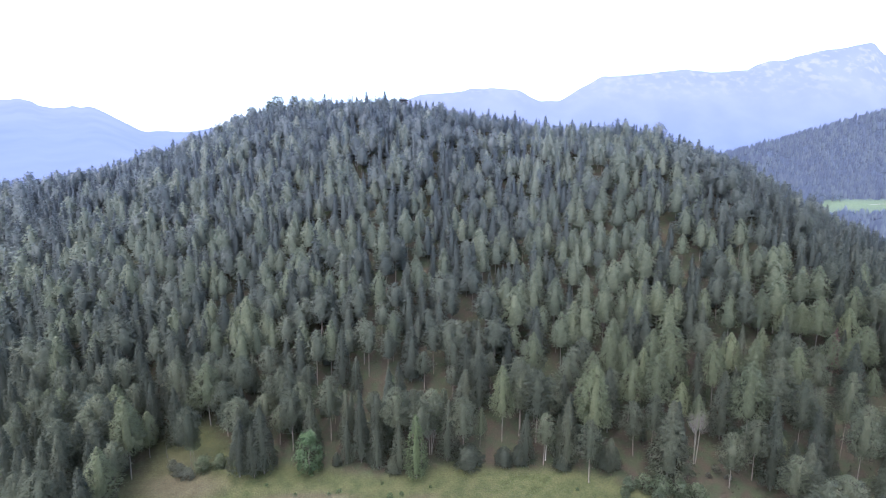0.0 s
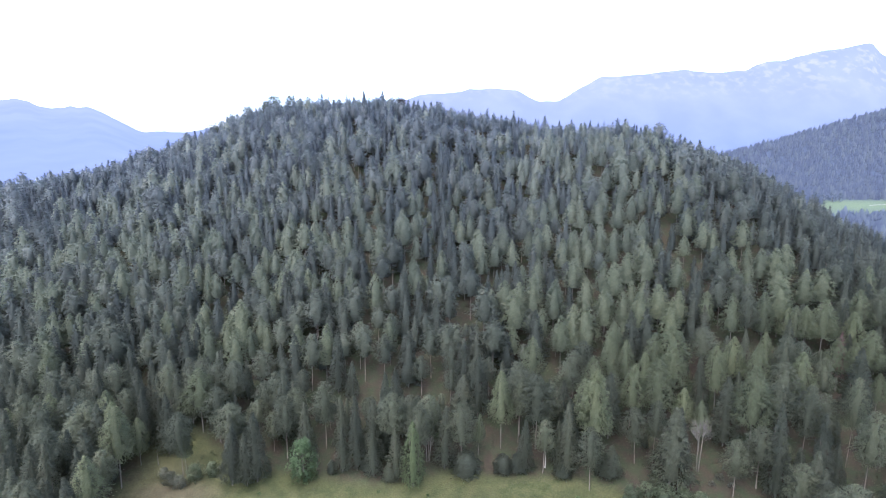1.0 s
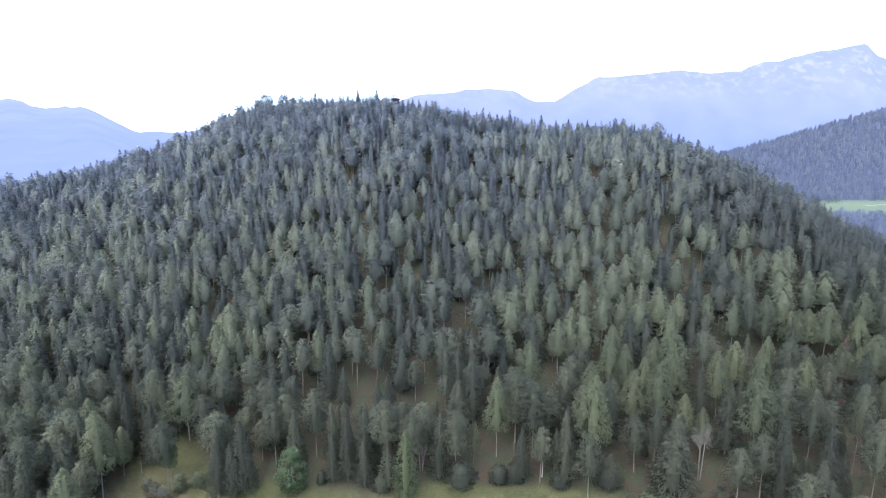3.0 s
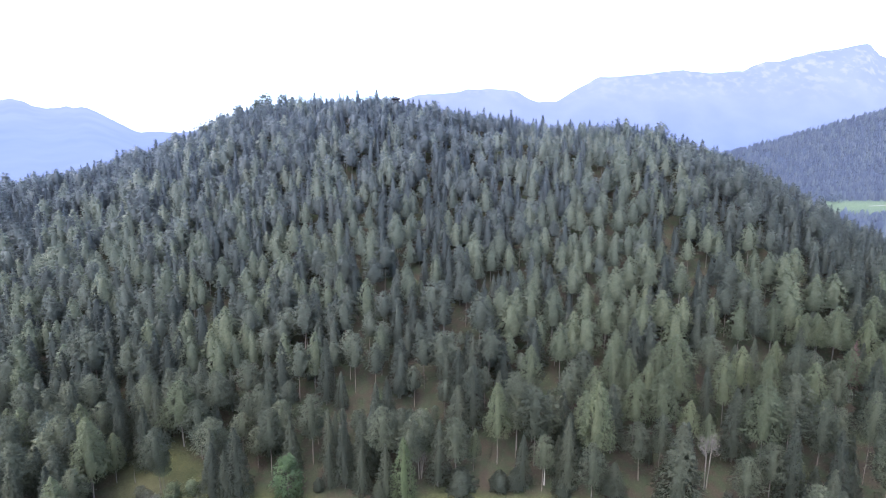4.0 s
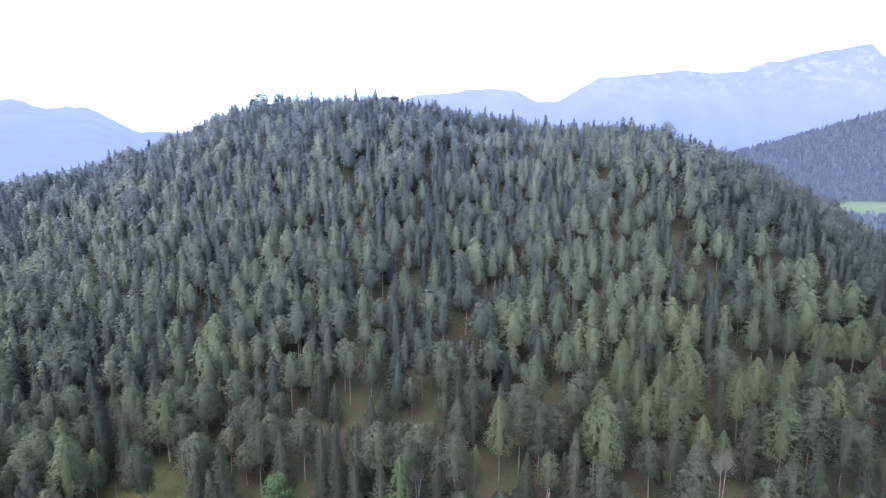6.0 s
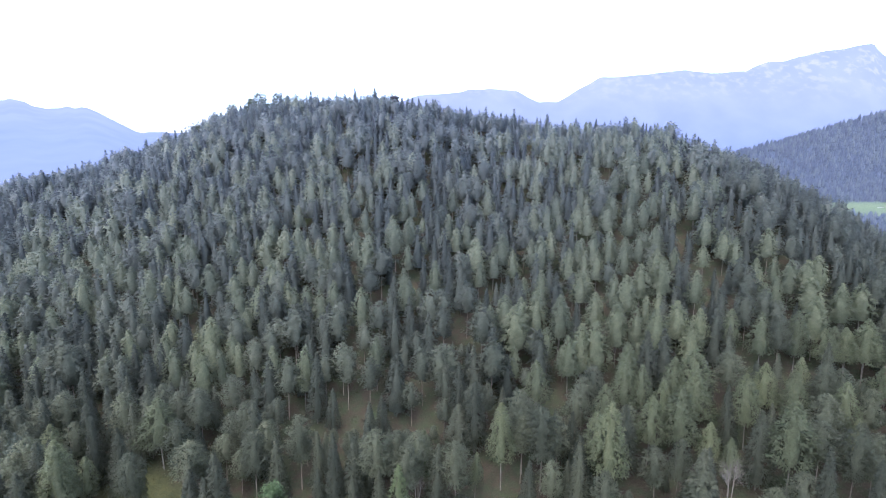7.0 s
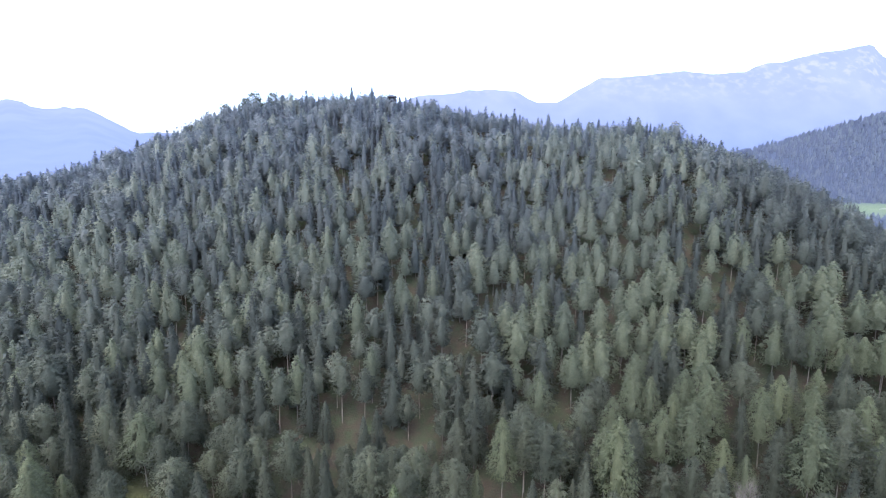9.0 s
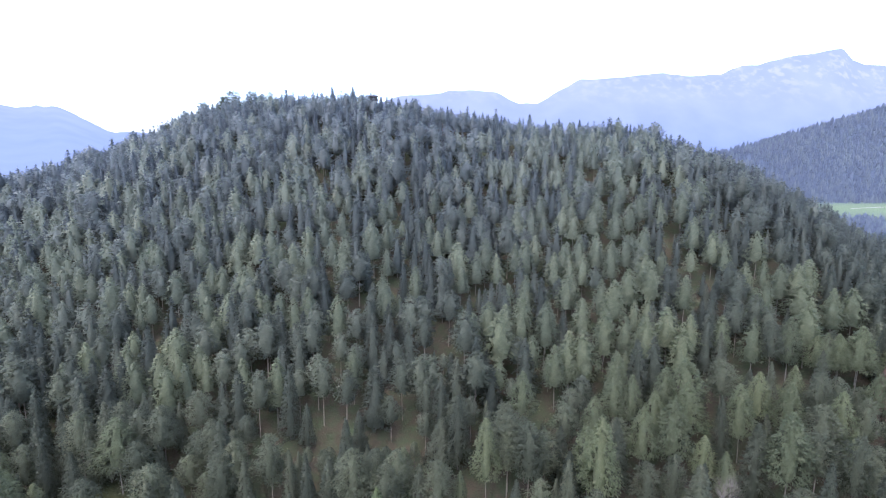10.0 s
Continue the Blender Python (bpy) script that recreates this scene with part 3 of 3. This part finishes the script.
LARCH_F = [
    (-172.7, 383.7, 20, 1.2), (103.9, 386.6, 21, 1.1), (-130.8, 394, 20, 1.2), (-238.6, 398.7, 20, 1.2), (-217.9, 399.4, 21, 1.3), (-147.8, 409.2, 20, 1.2),
    (-36.6, 411.1, 19, 1), (-72.9, 414.3, 18, 1), (-123.2, 435.5, 18, 1),
]
PINE_A = [
    (148, 177.4, 36, 0.6), (108.6, 188, 23.1, 0.93), (152, 191.7, 36, 0.55), (137, 194.5, 33.1, 0.81), (-170.4, 199.9, 27.1, 1), (84.7, 204.6, 28.3, 0.57),
    (-105, 208.3, 27.1, 0.9), (138.4, 211.6, 26, 1.1), (154.8, 211.8, 24.9, 1), (46.2, 218.7, 27.1, 0.9), (-48.6, 219.1, 30, 1), (33.1, 220.1, 27.2, 0.87),
    (-157.1, 220.7, 27.1, 1), (34, 223.6, 30, 1), (-95.6, 224.2, 26, 1), (117.2, 236, 24.9, 1.1), (140.2, 243.1, 27.1, 1), (-8.8, 243.5, 19.2, 1),
    (-82.8, 246.7, 23.7, 1.1), (-60.8, 248.1, 28.2, 1), (-26.7, 249, 24.9, 1), (-36, 250.6, 28.2, 1),
]
PINE_B = [
    (-4.6, 251.7, 27.1, 0.9), (134, 257.4, 26, 0.8), (-62.9, 269.7, 30, 1.1), (4.4, 271.8, 27.1, 0.8), (-25.4, 276.2, 24.9, 0.9), (170.8, 288.6, 21, 1.1),
    (-32, 299, 24, 1), (-62.7, 305.8, 27, 1.2), (149.3, 329, 22, 1),
]
BEECH_A = [
    (-151.1, 218.3, 24.9, 0.8), (-196.6, 489.1, 18.4, 0.7), (-170.9, 498.8, 22.9, 0.9), (-156.5, 502.8, 23.5, 0.95), (-148.8, 507.6, 26, 0.95), (-137.5, 515.2, 23.7, 0.95),
]
LEAF_A = [
    (-144.1, 340.5, 14, 0.7),
]
STANDING = {
    "fir": FIR_A,
    "spruce": SPRUCE_A + SPRUCE_B + SPRUCE_C,
    "larch": LARCH_A + LARCH_B + LARCH_C + LARCH_D + LARCH_E + LARCH_F,
    "pine": PINE_A + PINE_B,
    "beech": BEECH_A,
    "leaf": LEAF_A,
}
for kind in STANDING:
    for x, y, h, wide in STANDING[kind]:
        plant(kind, x, y, h, wide)

# ---- the forest on the hill ----
def crest_of(x):
    return float(along(x, CREST))


def larch_share(x, y):
    """How much of the wood is larch there: light stands run down the slope."""
    v = 0.0
    for cx, cy, rx, ry, top in LARCH_STANDS:
        v = max(v, top * math.exp(-(((x - cx) / rx) ** 2 + ((y - cy) / ry) ** 2) ** 1.5))
    return v


LARCH_STANDS = [(75, 255, 50, 55, 0.85), (95, 310, 55, 55, 0.9), (95, 385, 60, 60, 0.85), (-95, 320, 55, 45, 0.7), (-210, 335, 70, 50, 0.7), (-150, 400, 60, 45, 0.55),
                (-30, 330, 30, 55, 0.6), (125, 215, 40, 25, 0.5), (-130, 380, 45, 40, 0.5), (160, 260, 30, 30, 0.5), (-60, 400, 60, 40, 0.4)]
GLADES = [(-33, 246, 8), (-8, 247, 9), (-5, 260, 7), (134, 326, 4), (126, 297, 6), (115, 241, 6), (49, 253, 5), (30, 321, 6), (13, 285, 6), (-35, 297, 6),
          (69, 211, 6), (26, 222, 7), (86, 222, 7), (-115, 219, 12), (-84, 246, 5), (158, 215, 7), (-51, 245, 5)]


def choose(r, x, y):
    if r.random() < (0.06 if x < 170 else 0.0) + 0.6 * larch_share(x, y):
        return "larch"
    pine = 0.45 if abs(x) < 90 and y < 300 else 0.3
    if x > 100 and y < 240:
        pine = 0.5
    if x > 170 and y > 270:
        pine = 0.15
    return "pine" if r.random() < pine else "spruce"


def sites():
    """Uneven planting, about six metres apart, wider in the glades."""
    r = random.Random(11)
    cell, taken, out = 4.0, {}, []
    for x, y, _ in planted:
        for d in (0, 4):  # light falls in below a tree that stands out
            taken.setdefault((int(x // cell), int((y - d) // cell)), []).append((x, y - d))
    for _ in range(60000):
        x, y = r.uniform(-560, 470), r.uniform(135, 600)
        foot, crest = float(along(x, FOOT)), crest_of(x)
        if y > crest + 32 or y < max(foot - 60, 150) or not -0.83 * y - 10 < x < 0.84 * y + 30:
            continue
        if -122 < x < 76 and y < foot - 6 + 4 * math.sin(x / 13):
            continue
        if 60 < x < 118 and y < 200 or 84 < x < 116 and y < 207:
            continue
        if -122 < x < -88 and y < foot + 3:
            continue
        gap = 6.2 + 1.6 * noise.noise(Vector((x / 40, y / 40, 0)))
        gap -= 1.0 * min(1.0, max(0.0, (y - foot) / (crest - foot) * 1.6 - 0.5))
        if x < -60:
            gap -= 0.7
        if x > 175 and y > 280:
            gap -= 1.6
        if x > 100:
            gap += 0.8 * min(1.0, max(0.0, (255 - y + 12 * noise.noise(Vector((x / 15, 2, 0)))) / 50))
        if any((x - a) ** 2 + (y - b) ** 2 < c * c for a, b, c in GLADES):
            gap += 6
        i, j = int(x // cell), int(y // cell)
        near = (q for a in (-2, -1, 0, 1, 2) for b in (-2, -1, 0, 1, 2) for q in taken.get((i + a, j + b), ()))
        if any((x - q[0]) ** 2 + (y - q[1]) ** 2 < gap * gap for q in near):
            continue
        up = (y - foot) / (crest - foot)
        h = r.gauss(29.0 - 8.5 * min(max(up, 0), 1), 2.4) * (r.uniform(0.55, 0.85) if r.random() < 0.22 else 1.0)
        if up > 0.8 and 0 < x < 150:
            h *= 0.82
        if x > 165 and y > 270:
            h *= float(np.interp(x, [165, 200, 260], [0.95, 0.76, 0.52]))
        for a, b, tall in planted:  # young growth below the tall trees
            if 0 < b - y < 30 and abs(x - a) < 5.5:
                h = min(h, 0.42 * tall + 0.8 * (b - y))
        for a, b, c in GLADES:
            if 0 < b - y < 34 and abs(x - a) < c:
                h = min(h, 0.8 * (b - y))
        if x > 105 and y < 205:
            h = min(h, 27)
        if h > 7:
            taken.setdefault((i, j), []).append((x, y))
            out.append((x, y, h, choose(r, x, y)))
    return out


def forest(name, spots, variants, mat, bark_mat, trunk, label, category, calm=0.0, broad=1.0, inner_mat=None):
    """One joined wood of many trees."""
    r = np.random.RandomState(len(name))
    vs, fs, ns, tint, mats, n = [], [], [], [], [], 0
    for x, y, h, _ in spots:
        crown = variants[r.randint(len(variants))]
        for k, (v, f, out, inner) in enumerate((crown, trunk)):
            a, s = r.uniform(0, 6.28), h / BASE
            g = s * broad * r.uniform(0.9, 1.25)
            c, d = math.cos(a) * g, math.sin(a) * g
            w = v @ np.array([[c, d, 0], [-d, c, 0], [0, 0, s]]) + (x, y, float(ground(x, y)) - 0.1)
            vs.append(w)
            ns.append((out @ np.array([[c / g, d / g, 0], [-d / g, c / g, 0], [0, 0, 1]])) * (1 - calm) + np.array([0, -0.5, 0.8]) * calm)
            fs.append(f + n)
            mats.append(np.where(np.arange(len(f)) < inner, 2, k))
            n += len(v)
            tint.append(np.full(len(v), r.uniform(0.1, 1) if k == 0 else 0.5))
    verts, tris = np.concatenate(vs), np.concatenate(fs)
    me = bpy.data.meshes.new(name)
    me.vertices.add(len(verts))
    me.vertices.foreach_set("co", verts.ravel().astype(np.float32))
    me.loops.add(tris.size)
    me.loops.foreach_set("vertex_index", tris.ravel().astype(np.int32))
    me.polygons.add(len(tris))
    me.polygons.foreach_set("loop_start", np.arange(0, tris.size, 3, dtype=np.int32))
    me.materials.append(mat)
    me.materials.append(bark_mat)
    me.materials.append(inner_mat or MAT["twigs"])
    me.polygons.foreach_set("material_index", np.concatenate(mats).astype(np.int32))
    me.update(calc_edges=True)
    me.normals_split_custom_set_from_vertices(np.concatenate(ns).astype(np.float32))
    me.attributes.new("tree", "FLOAT", "POINT").data.foreach_set("value", np.concatenate(tint).astype(np.float32))
    return tagged(new(name, me), label, category, kind="stuff")


def arrays(s):
    return np.array([tuple(v) for v in s.v]), np.array(s.f), np.array([tuple(n.normalized()) for n in s.n]), s.inner


tv, tf = stem(BASE, 0.2, 3, 5)
tv = np.array(tv)
TRUNK = (tv, np.array([t for a, b, c, d in tf for t in ((a, b, c), (a, c, d))]), tv * (1, 1, 0) / np.linalg.norm(tv[:, :2], axis=1)[:, None], 0)
POLE = (tv[[3, 4, 5, 9, 10, 11]], np.array([(0, 1, 4), (0, 4, 3), (1, 2, 5), (1, 5, 4), (2, 0, 3), (2, 3, 5)]), TRUNK[2][[3, 4, 5, 9, 10, 11]], 0)
LESS = {kind: [arrays(conifer_crown(kind, 300 + 40 * k + i, BASE, n, m, 1.7, calm=0.4, sides=6, rings=4, fill=0.5)) for i in range(9)]
        for k, (kind, n, m) in enumerate((("spruce", 66, 4), ("larch", 84, 4), ("pine", 56, 6)))}
wood = sites()
rest = {"spruce": [], "larch": [], "pine": []}
left = {kind: 300 - len(STANDING[kind]) for kind in ("spruce", "larch", "pine")}
for x, y, h, kind in sorted(wood, key=lambda w: w[1] + 0.25 * abs(w[0])):
    if left[kind] and y < 420:
        left[kind] -= 1
        plant(kind, x, y, h)
    else:
        rest[kind].append((x, y, h, kind))
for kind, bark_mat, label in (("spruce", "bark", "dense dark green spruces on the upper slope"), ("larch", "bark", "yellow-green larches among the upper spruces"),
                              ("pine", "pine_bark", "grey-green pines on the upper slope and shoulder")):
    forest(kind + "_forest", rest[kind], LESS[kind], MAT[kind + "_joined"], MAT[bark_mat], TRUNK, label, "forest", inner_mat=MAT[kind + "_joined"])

# ---- the wooded hill across the valley ----
far_r = random.Random(5)
far_spots = []
for _ in range(11500):
    x, y = far_r.uniform(480, 1620), far_r.uniform(860, 1740)
    if 1096 < y < 1262 and x / y > 0.70 or not 0.49 < x / y < 0.92:
        continue
    far_spots.append((x, y, far_r.gauss(23 if y < 1100 else 17.5, 2.8), "spruce"))
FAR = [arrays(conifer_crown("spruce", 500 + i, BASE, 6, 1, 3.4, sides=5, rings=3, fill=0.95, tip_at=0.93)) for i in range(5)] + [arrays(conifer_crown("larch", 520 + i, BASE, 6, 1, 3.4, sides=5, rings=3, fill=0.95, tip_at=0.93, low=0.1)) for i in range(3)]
forest("far_forest", far_spots, FAR, MAT["far"], MAT["timber"], POLE, "mixed forest on the hill across the valley, needles tinted with blue haze", "forest", 0.93, 1.1, MAT["far"])

# ---- single things ----
def part(name, verts, faces, mat, parent, label=""):
    ob = link_mesh(name, verts, faces, [mat], parent)
    return tagged(ob, label) if label else ob


def rusty_spruce(x, y, h):
    """A dying spruce with red-brown needles."""
    tree = new("dead_spruce_tree")
    v, f = stem(h, 0.2, 6, 3, limbs=14)
    part("trunk", v, f, MAT["bark"], tree)
    s = conifer_crown("spruce", 91, h, 110, 4, wide=0.7, low=0.25, fill=0)
    new("crown", crown_mesh("crown", s, MAT["rusty"])).parent = tree
    tree.matrix_basis = pose(x, y, float(ground(x, y)) - 0.1)
    return tagged(tree, "dying spruce with thin rust-red needles among green conifers", "spruce tree")


def bare_tree(x, y, h):
    """A leafless grey tree: a forked stem and many fine ascending limbs."""
    tree = new("bare_tree")
    r = random.Random(4)
    tv, tf, lv, lf = [], [], [], []

    def tube(vs, fs, a, b, ra, rb, n):
        a, b = Vector(a), Vector(b)
        q = (b - a).to_track_quat("Z", "Y")
        first = len(vs)
        for p, rad in ((a, ra), (b, rb)):
            for k in range(n):
                vs.append(p + q @ Vector((rad * math.cos(6.283 * k / n), rad * math.sin(6.283 * k / n), 0)))
        for k in range(n):
            fs.append((first + k, first + (k + 1) % n, first + n + (k + 1) % n, first + n + k))

    tips = []
    for lean in (-1, 1):  # two stems from one root
        root, fork, top = Vector((0.35 * lean, 0, -0.5)), Vector((0.9 * lean + 0.3, 0.2 * lean, h * 0.5)), Vector((0.07 * h * lean, 0.03 * h * lean, h * 0.78))
        tube(tv, tf, root, fork, 0.24, 0.17, 7)
        tube(tv, tf, fork, top, 0.17, 0.08, 6)
        tips.append((fork, top))
    for i in range(60):
        fork, top = tips[i % 2]
        f = r.random()
        base = fork.lerp(top, f)
        a = r.uniform(0, 6.283)
        n = h * (0.26 - 0.10 * f) * r.uniform(0.7, 1.1)
        side = Vector((math.cos(a), math.sin(a), 0))
        mid = base + (side * (0.75 - 0.3 * f) + Vector((0, 0, 0.55))) * n * 0.6
        tip = mid + (side * 0.3 + Vector((0, 0, 0.9))) * n * 0.5
        tube(lv, lf, base, mid, 0.055, 0.035, 3)
        tube(lv, lf, mid, tip, 0.035, 0.02, 3)
        for _ in range(3):
            e = mid + Vector((r.uniform(-0.5, 0.5), r.uniform(-0.5, 0.5), r.uniform(0.2, 0.7))) * n * 0.6
            tube(lv, lf, mid, e, 0.03, 0.018, 3)
    part("trunk", tv, tf, MAT["dead_wood"], tree)
    part("limbs", lv, lf, MAT["dead_wood"], tree)
    tree.matrix_basis = pose(x, y, float(ground(x, y)))
    return tagged(tree, "leafless pale grey tree with fine upright branches", "bare tree")


def snag(x, y, h, wood):
    """A broken, bleached stem."""
    tree = new("dead_pine_tree")
    v, f = stem(h, 0.22, 7, 9, limbs=3)
    part("trunk", v, f, MAT[wood], tree)
    tree.matrix_basis = pose(x, y, float(ground(x, y)), 2, 1, 0)
    return tagged(tree, "bleached bare dead trunk at the forest edge", "dead tree")


def shrub(x, y, h, wide, mat, label, seed):
    bush = new("shrub")
    s = leaf_crown(seed, h, 46, 26, 0.05, 0.5 * wide, 0.17)
    ob = new("leaves", crown_mesh("leaves", s, mat))
    ob.parent = bush
    v, f = stem(h * 0.8, 0.06, 5, seed, limbs=6)
    part("stems", v, f, MAT["bark"], bush)
    bush.matrix_basis = pose(x, y, float(ground(x, y)) - 0.05, 0, 0, seed * 47)
    return tagged(bush, label, "shrub", group="shrubs at the meadow edge")


def young_spruce(x, y, h, wide, seed):
    tree = new("young_spruce_tree")
    s = conifer_crown("bush", 700 + seed, h, 340, 7, 1.7, wide, 0.05, fill=0.62)
    new("crown", crown_mesh("crown", s, MAT["spruce"], MAT["spruce"])).parent = tree
    v, f = stem(h, 0.12, 5, seed)
    part("trunk", v, f, MAT["bark"], tree)
    tree.matrix_basis = pose(x, y, float(ground(x, y)) - 0.1, 0, 0, seed * 70)
    return tagged(tree, "low bushy dark green young spruce beside the meadow", "spruce tree", group="young spruces at the meadow edge")


bare_tree(100.4, 199.5, 25)
bare_tree(-5.2, 210.5, 13.4)
rusty_spruce(166.4, 220.1, 26)
snag(42.4, 207.0, 8, "bleached")
snag(-118, 214, 7, "dead_wood")
plant("leaf", -54.4, 203.5, 17, 0.92, label="bright green broad-leaved tree standing alone at the meadow edge")
plant("leaf", -4.3, 226.7, 12, 0.8, label="bluish green young broad-leaved tree among the pines")
for i, (x, y, h, wide) in enumerate([(10.2, 205.5, 10.5, 1.6), (25.3, 206.5, 8.3, 1.15), (31.5, 206, 8.7, 1.0), (48.5, 202.5, 6.5, 1.7), (66, 202, 7.6, 1.4), (-20, 202, 7.0, 1.1), (-30, 207, 6, 0.9), (-44, 207, 6, 0.9)]):
    young_spruce(x, y, h, wide, i)
for i, (x, y, h, wide) in enumerate([(72, 191, 5, 1.2), (77, 190, 6, 1.2), (83, 188, 6.5, 1.2), (89, 186, 6.5, 1.2), (95, 184, 6, 1.2), (69, 187, 3.5, 1.1), (81, 184, 5, 1.2)]):
    shrub(x, y, h, wide, MAT["willow"], "grey-green rounded shrub at the meadow edge", 31 + i)
for i, (x, y, h, wide) in enumerate([(-103, 200.5, 5, 1.1), (-98, 204, 7, 0.8), (-108, 203, 5, 1.0), (-92, 206, 6, 0.8), (-112, 207, 4, 1.1)]):
    shrub(x, y, h, wide, MAT["willow" if i % 2 else "dry"], "brownish olive shrub on the grassy bank", 61 + i)
for i, (x, y, h, wide) in enumerate([(103, 193, 2.0, 1.6), (107, 195, 2.4, 1.5), (110, 191.5, 1.8, 1.8), (114, 194, 2.2, 1.5)]):
    shrub(x, y, h, wide, MAT["dry"], "low brown bracken on the forest floor", 71 + i)
for i, (x, y, h, wide) in enumerate([(-40.3, 191.7, 1.3, 1.9), (-44, 190.5, 1.0, 2.1), (-20.4, 189.7, 1.7, 1.5), (-16, 190.5, 1.3, 1.8), (-57, 190, 1.1, 2.0), (-70, 196, 1.1, 1.9), (-24, 196, 0.9, 1.8), (-5, 194, 0.9, 1.8), (52, 192, 1.0, 1.8)]):
    shrub(x, y, h, wide, MAT["leaf"], "small dark green shrub in the meadow grass", 81 + i)


def lookout(x, y, h):
    """A small timber lookout with a broad roof that peers over the treetops."""
    tower = new("lookout_tower")
    wood, roof = MAT["timber"], MAT["shingle"]

    def box(name, c, s, mat, parent):
        (a, b, d), (u, v, w) = c, s
        verts = [(a + i * u / 2, b + j * v / 2, d + k * w / 2) for i in (-1, 1) for j in (-1, 1) for k in (-1, 1)]
        faces = [(0, 1, 3, 2), (4, 6, 7, 5), (0, 4, 5, 1), (2, 3, 7, 6), (0, 2, 6, 4), (1, 5, 7, 3)]
        return part(name, verts, faces, mat, parent)

    w = 2.2
    for sx in (-1, 1):
        for sy in (-1, 1):
            box("post", (sx * w, sy * w, h / 2 - 1), (0.4, 0.4, h), wood, tower)
    for z in (h * 0.35, h - 4.2):
        box("platform", (0, 0, z), (2 * w + 2.4, 2 * w + 2.4, 0.3), wood, tower)
    for z in (h - 3.5, h - 3.0):
        for s in (-1, 1):
            box("rail", (0, s * (w + 1.1), z), (2 * w + 2.3, 0.12, 0.18), wood, tower)
            box("rail", (s * (w + 1.1), 0, z), (0.12, 2 * w + 2.3, 0.18), wood, tower)
    box("cabin", (0, 0, h - 2.9), (3.4, 3.4, 2.3), wood, tower)
    e = w + 1.5
    verts = [(-e, -e, h - 1.4), (e, -e, h - 1.4), (e, e, h - 1.4), (-e, e, h - 1.4), (-e, -e, h - 1.15), (e, -e, h - 1.15), (e, e, h - 1.15), (-e, e, h - 1.15), (-0.6, 0, h + 0.5), (0.6, 0, h + 0.5)]
    faces = [(3, 2, 1, 0), (0, 1, 5, 4), (1, 2, 6, 5), (2, 3, 7, 6), (3, 0, 4, 7), (4, 5, 9, 8), (5, 6, 9), (6, 7, 8, 9), (7, 4, 8)]
    part("roof", verts, faces, roof, tower, "broad dark shingle roof")
    tower.matrix_basis = pose(x, y, float(ground(x, y)), 0, 0, 12)
    return tagged(tower, "small dark timber lookout hut above the summit trees", "lookout tower")


lookout(-34.9, 496, 21)

# ---- the valley beyond: a track and trees by the far meadow ----
def track():
    rows = []
    for i in range(25):
        f = i / 24
        x, y = 905 + 260 * f, 1150 + 60 * f + 14 * math.sin(4 * f)
        for s in (-2.4, 2.4):
            rows.append((x, y + s, float(ground(x, y + s)) + 0.35))
    faces = [(2 * i, 2 * i + 2, 2 * i + 3, 2 * i + 1) for i in range(24)]
    ob = link_mesh("track", rows, faces, [MAT["gravel"]])
    return tagged(ob, "pale gravel farm track across the far meadow", "track", kind="structure")


track()
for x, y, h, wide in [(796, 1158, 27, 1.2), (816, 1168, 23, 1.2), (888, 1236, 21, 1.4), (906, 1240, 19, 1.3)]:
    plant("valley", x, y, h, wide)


def scatter(name, spots, mats, size, label, category):
    """Loose tufts on the ground, each of three leaning blades."""
    r = random.Random(len(name))
    v, f, m = [], [], []
    for x, y, k in spots:
        z = float(ground(x, y))
        h = size * r.uniform(0.5, 1.3)
        for _ in range(3):
            a, n = r.uniform(0, 6.283), len(v)
            d = Vector((math.cos(a), math.sin(a), 0)) * h
            o = Vector((x + r.uniform(-h, h), y + r.uniform(-h, h), z - 0.05))
            v += [o - d * 0.5, o + d * 0.5, o + Vector((r.uniform(-0.4, 0.4) * h, r.uniform(-0.4, 0.4) * h, h))]
            shown = (v[n + 1] - v[n]).cross(v[n + 2] - v[n]).dot(Vector((0, -1, 0.4))) > 0
            f.append((n, n + 1, n + 2) if shown else (n, n + 2, n + 1))
            m.append(k)
    ob = link_mesh(name, v, f, mats)
    ob.data.polygons.foreach_set("material_index", m)
    ob.data.normals_split_custom_set_from_vertices([(0, -0.2, 1)] * len(v))
    return tagged(ob, label, category, kind="stuff")


ur = random.Random(21)
spots = []
while len(spots) < 16000:
    x, y = ur.uniform(-220, 200), ur.uniform(165, 330)
    foot = float(along(x, FOOT))
    if abs(x) < 0.84 * y + 10 and y > foot - 4:
        spots.append((x, y, 0 if noise.noise(Vector((x / 18, y / 18, 3))) > 0.05 else 1))
scatter("undergrowth", spots, [MAT["fern"], MAT["brushwood"]], 0.7, "low green and brown undergrowth on the forest floor", "undergrowth")
spots = []
while len(spots) < 9000:
    x, y = ur.uniform(-124, 115), ur.uniform(176, 212)
    if y < float(along(x, FOOT)) - 4:
        spots.append((x, y, ur.choice((0, 0, 0, 1)) if noise.noise(Vector((x / 14, y / 9, 8))) < 0.15 else 1))
scatter("meadow_grass", spots, [MAT["grass"], MAT["dry_grass"]], 0.28, "tall uneven meadow grass, green with dry stalks", "grass")
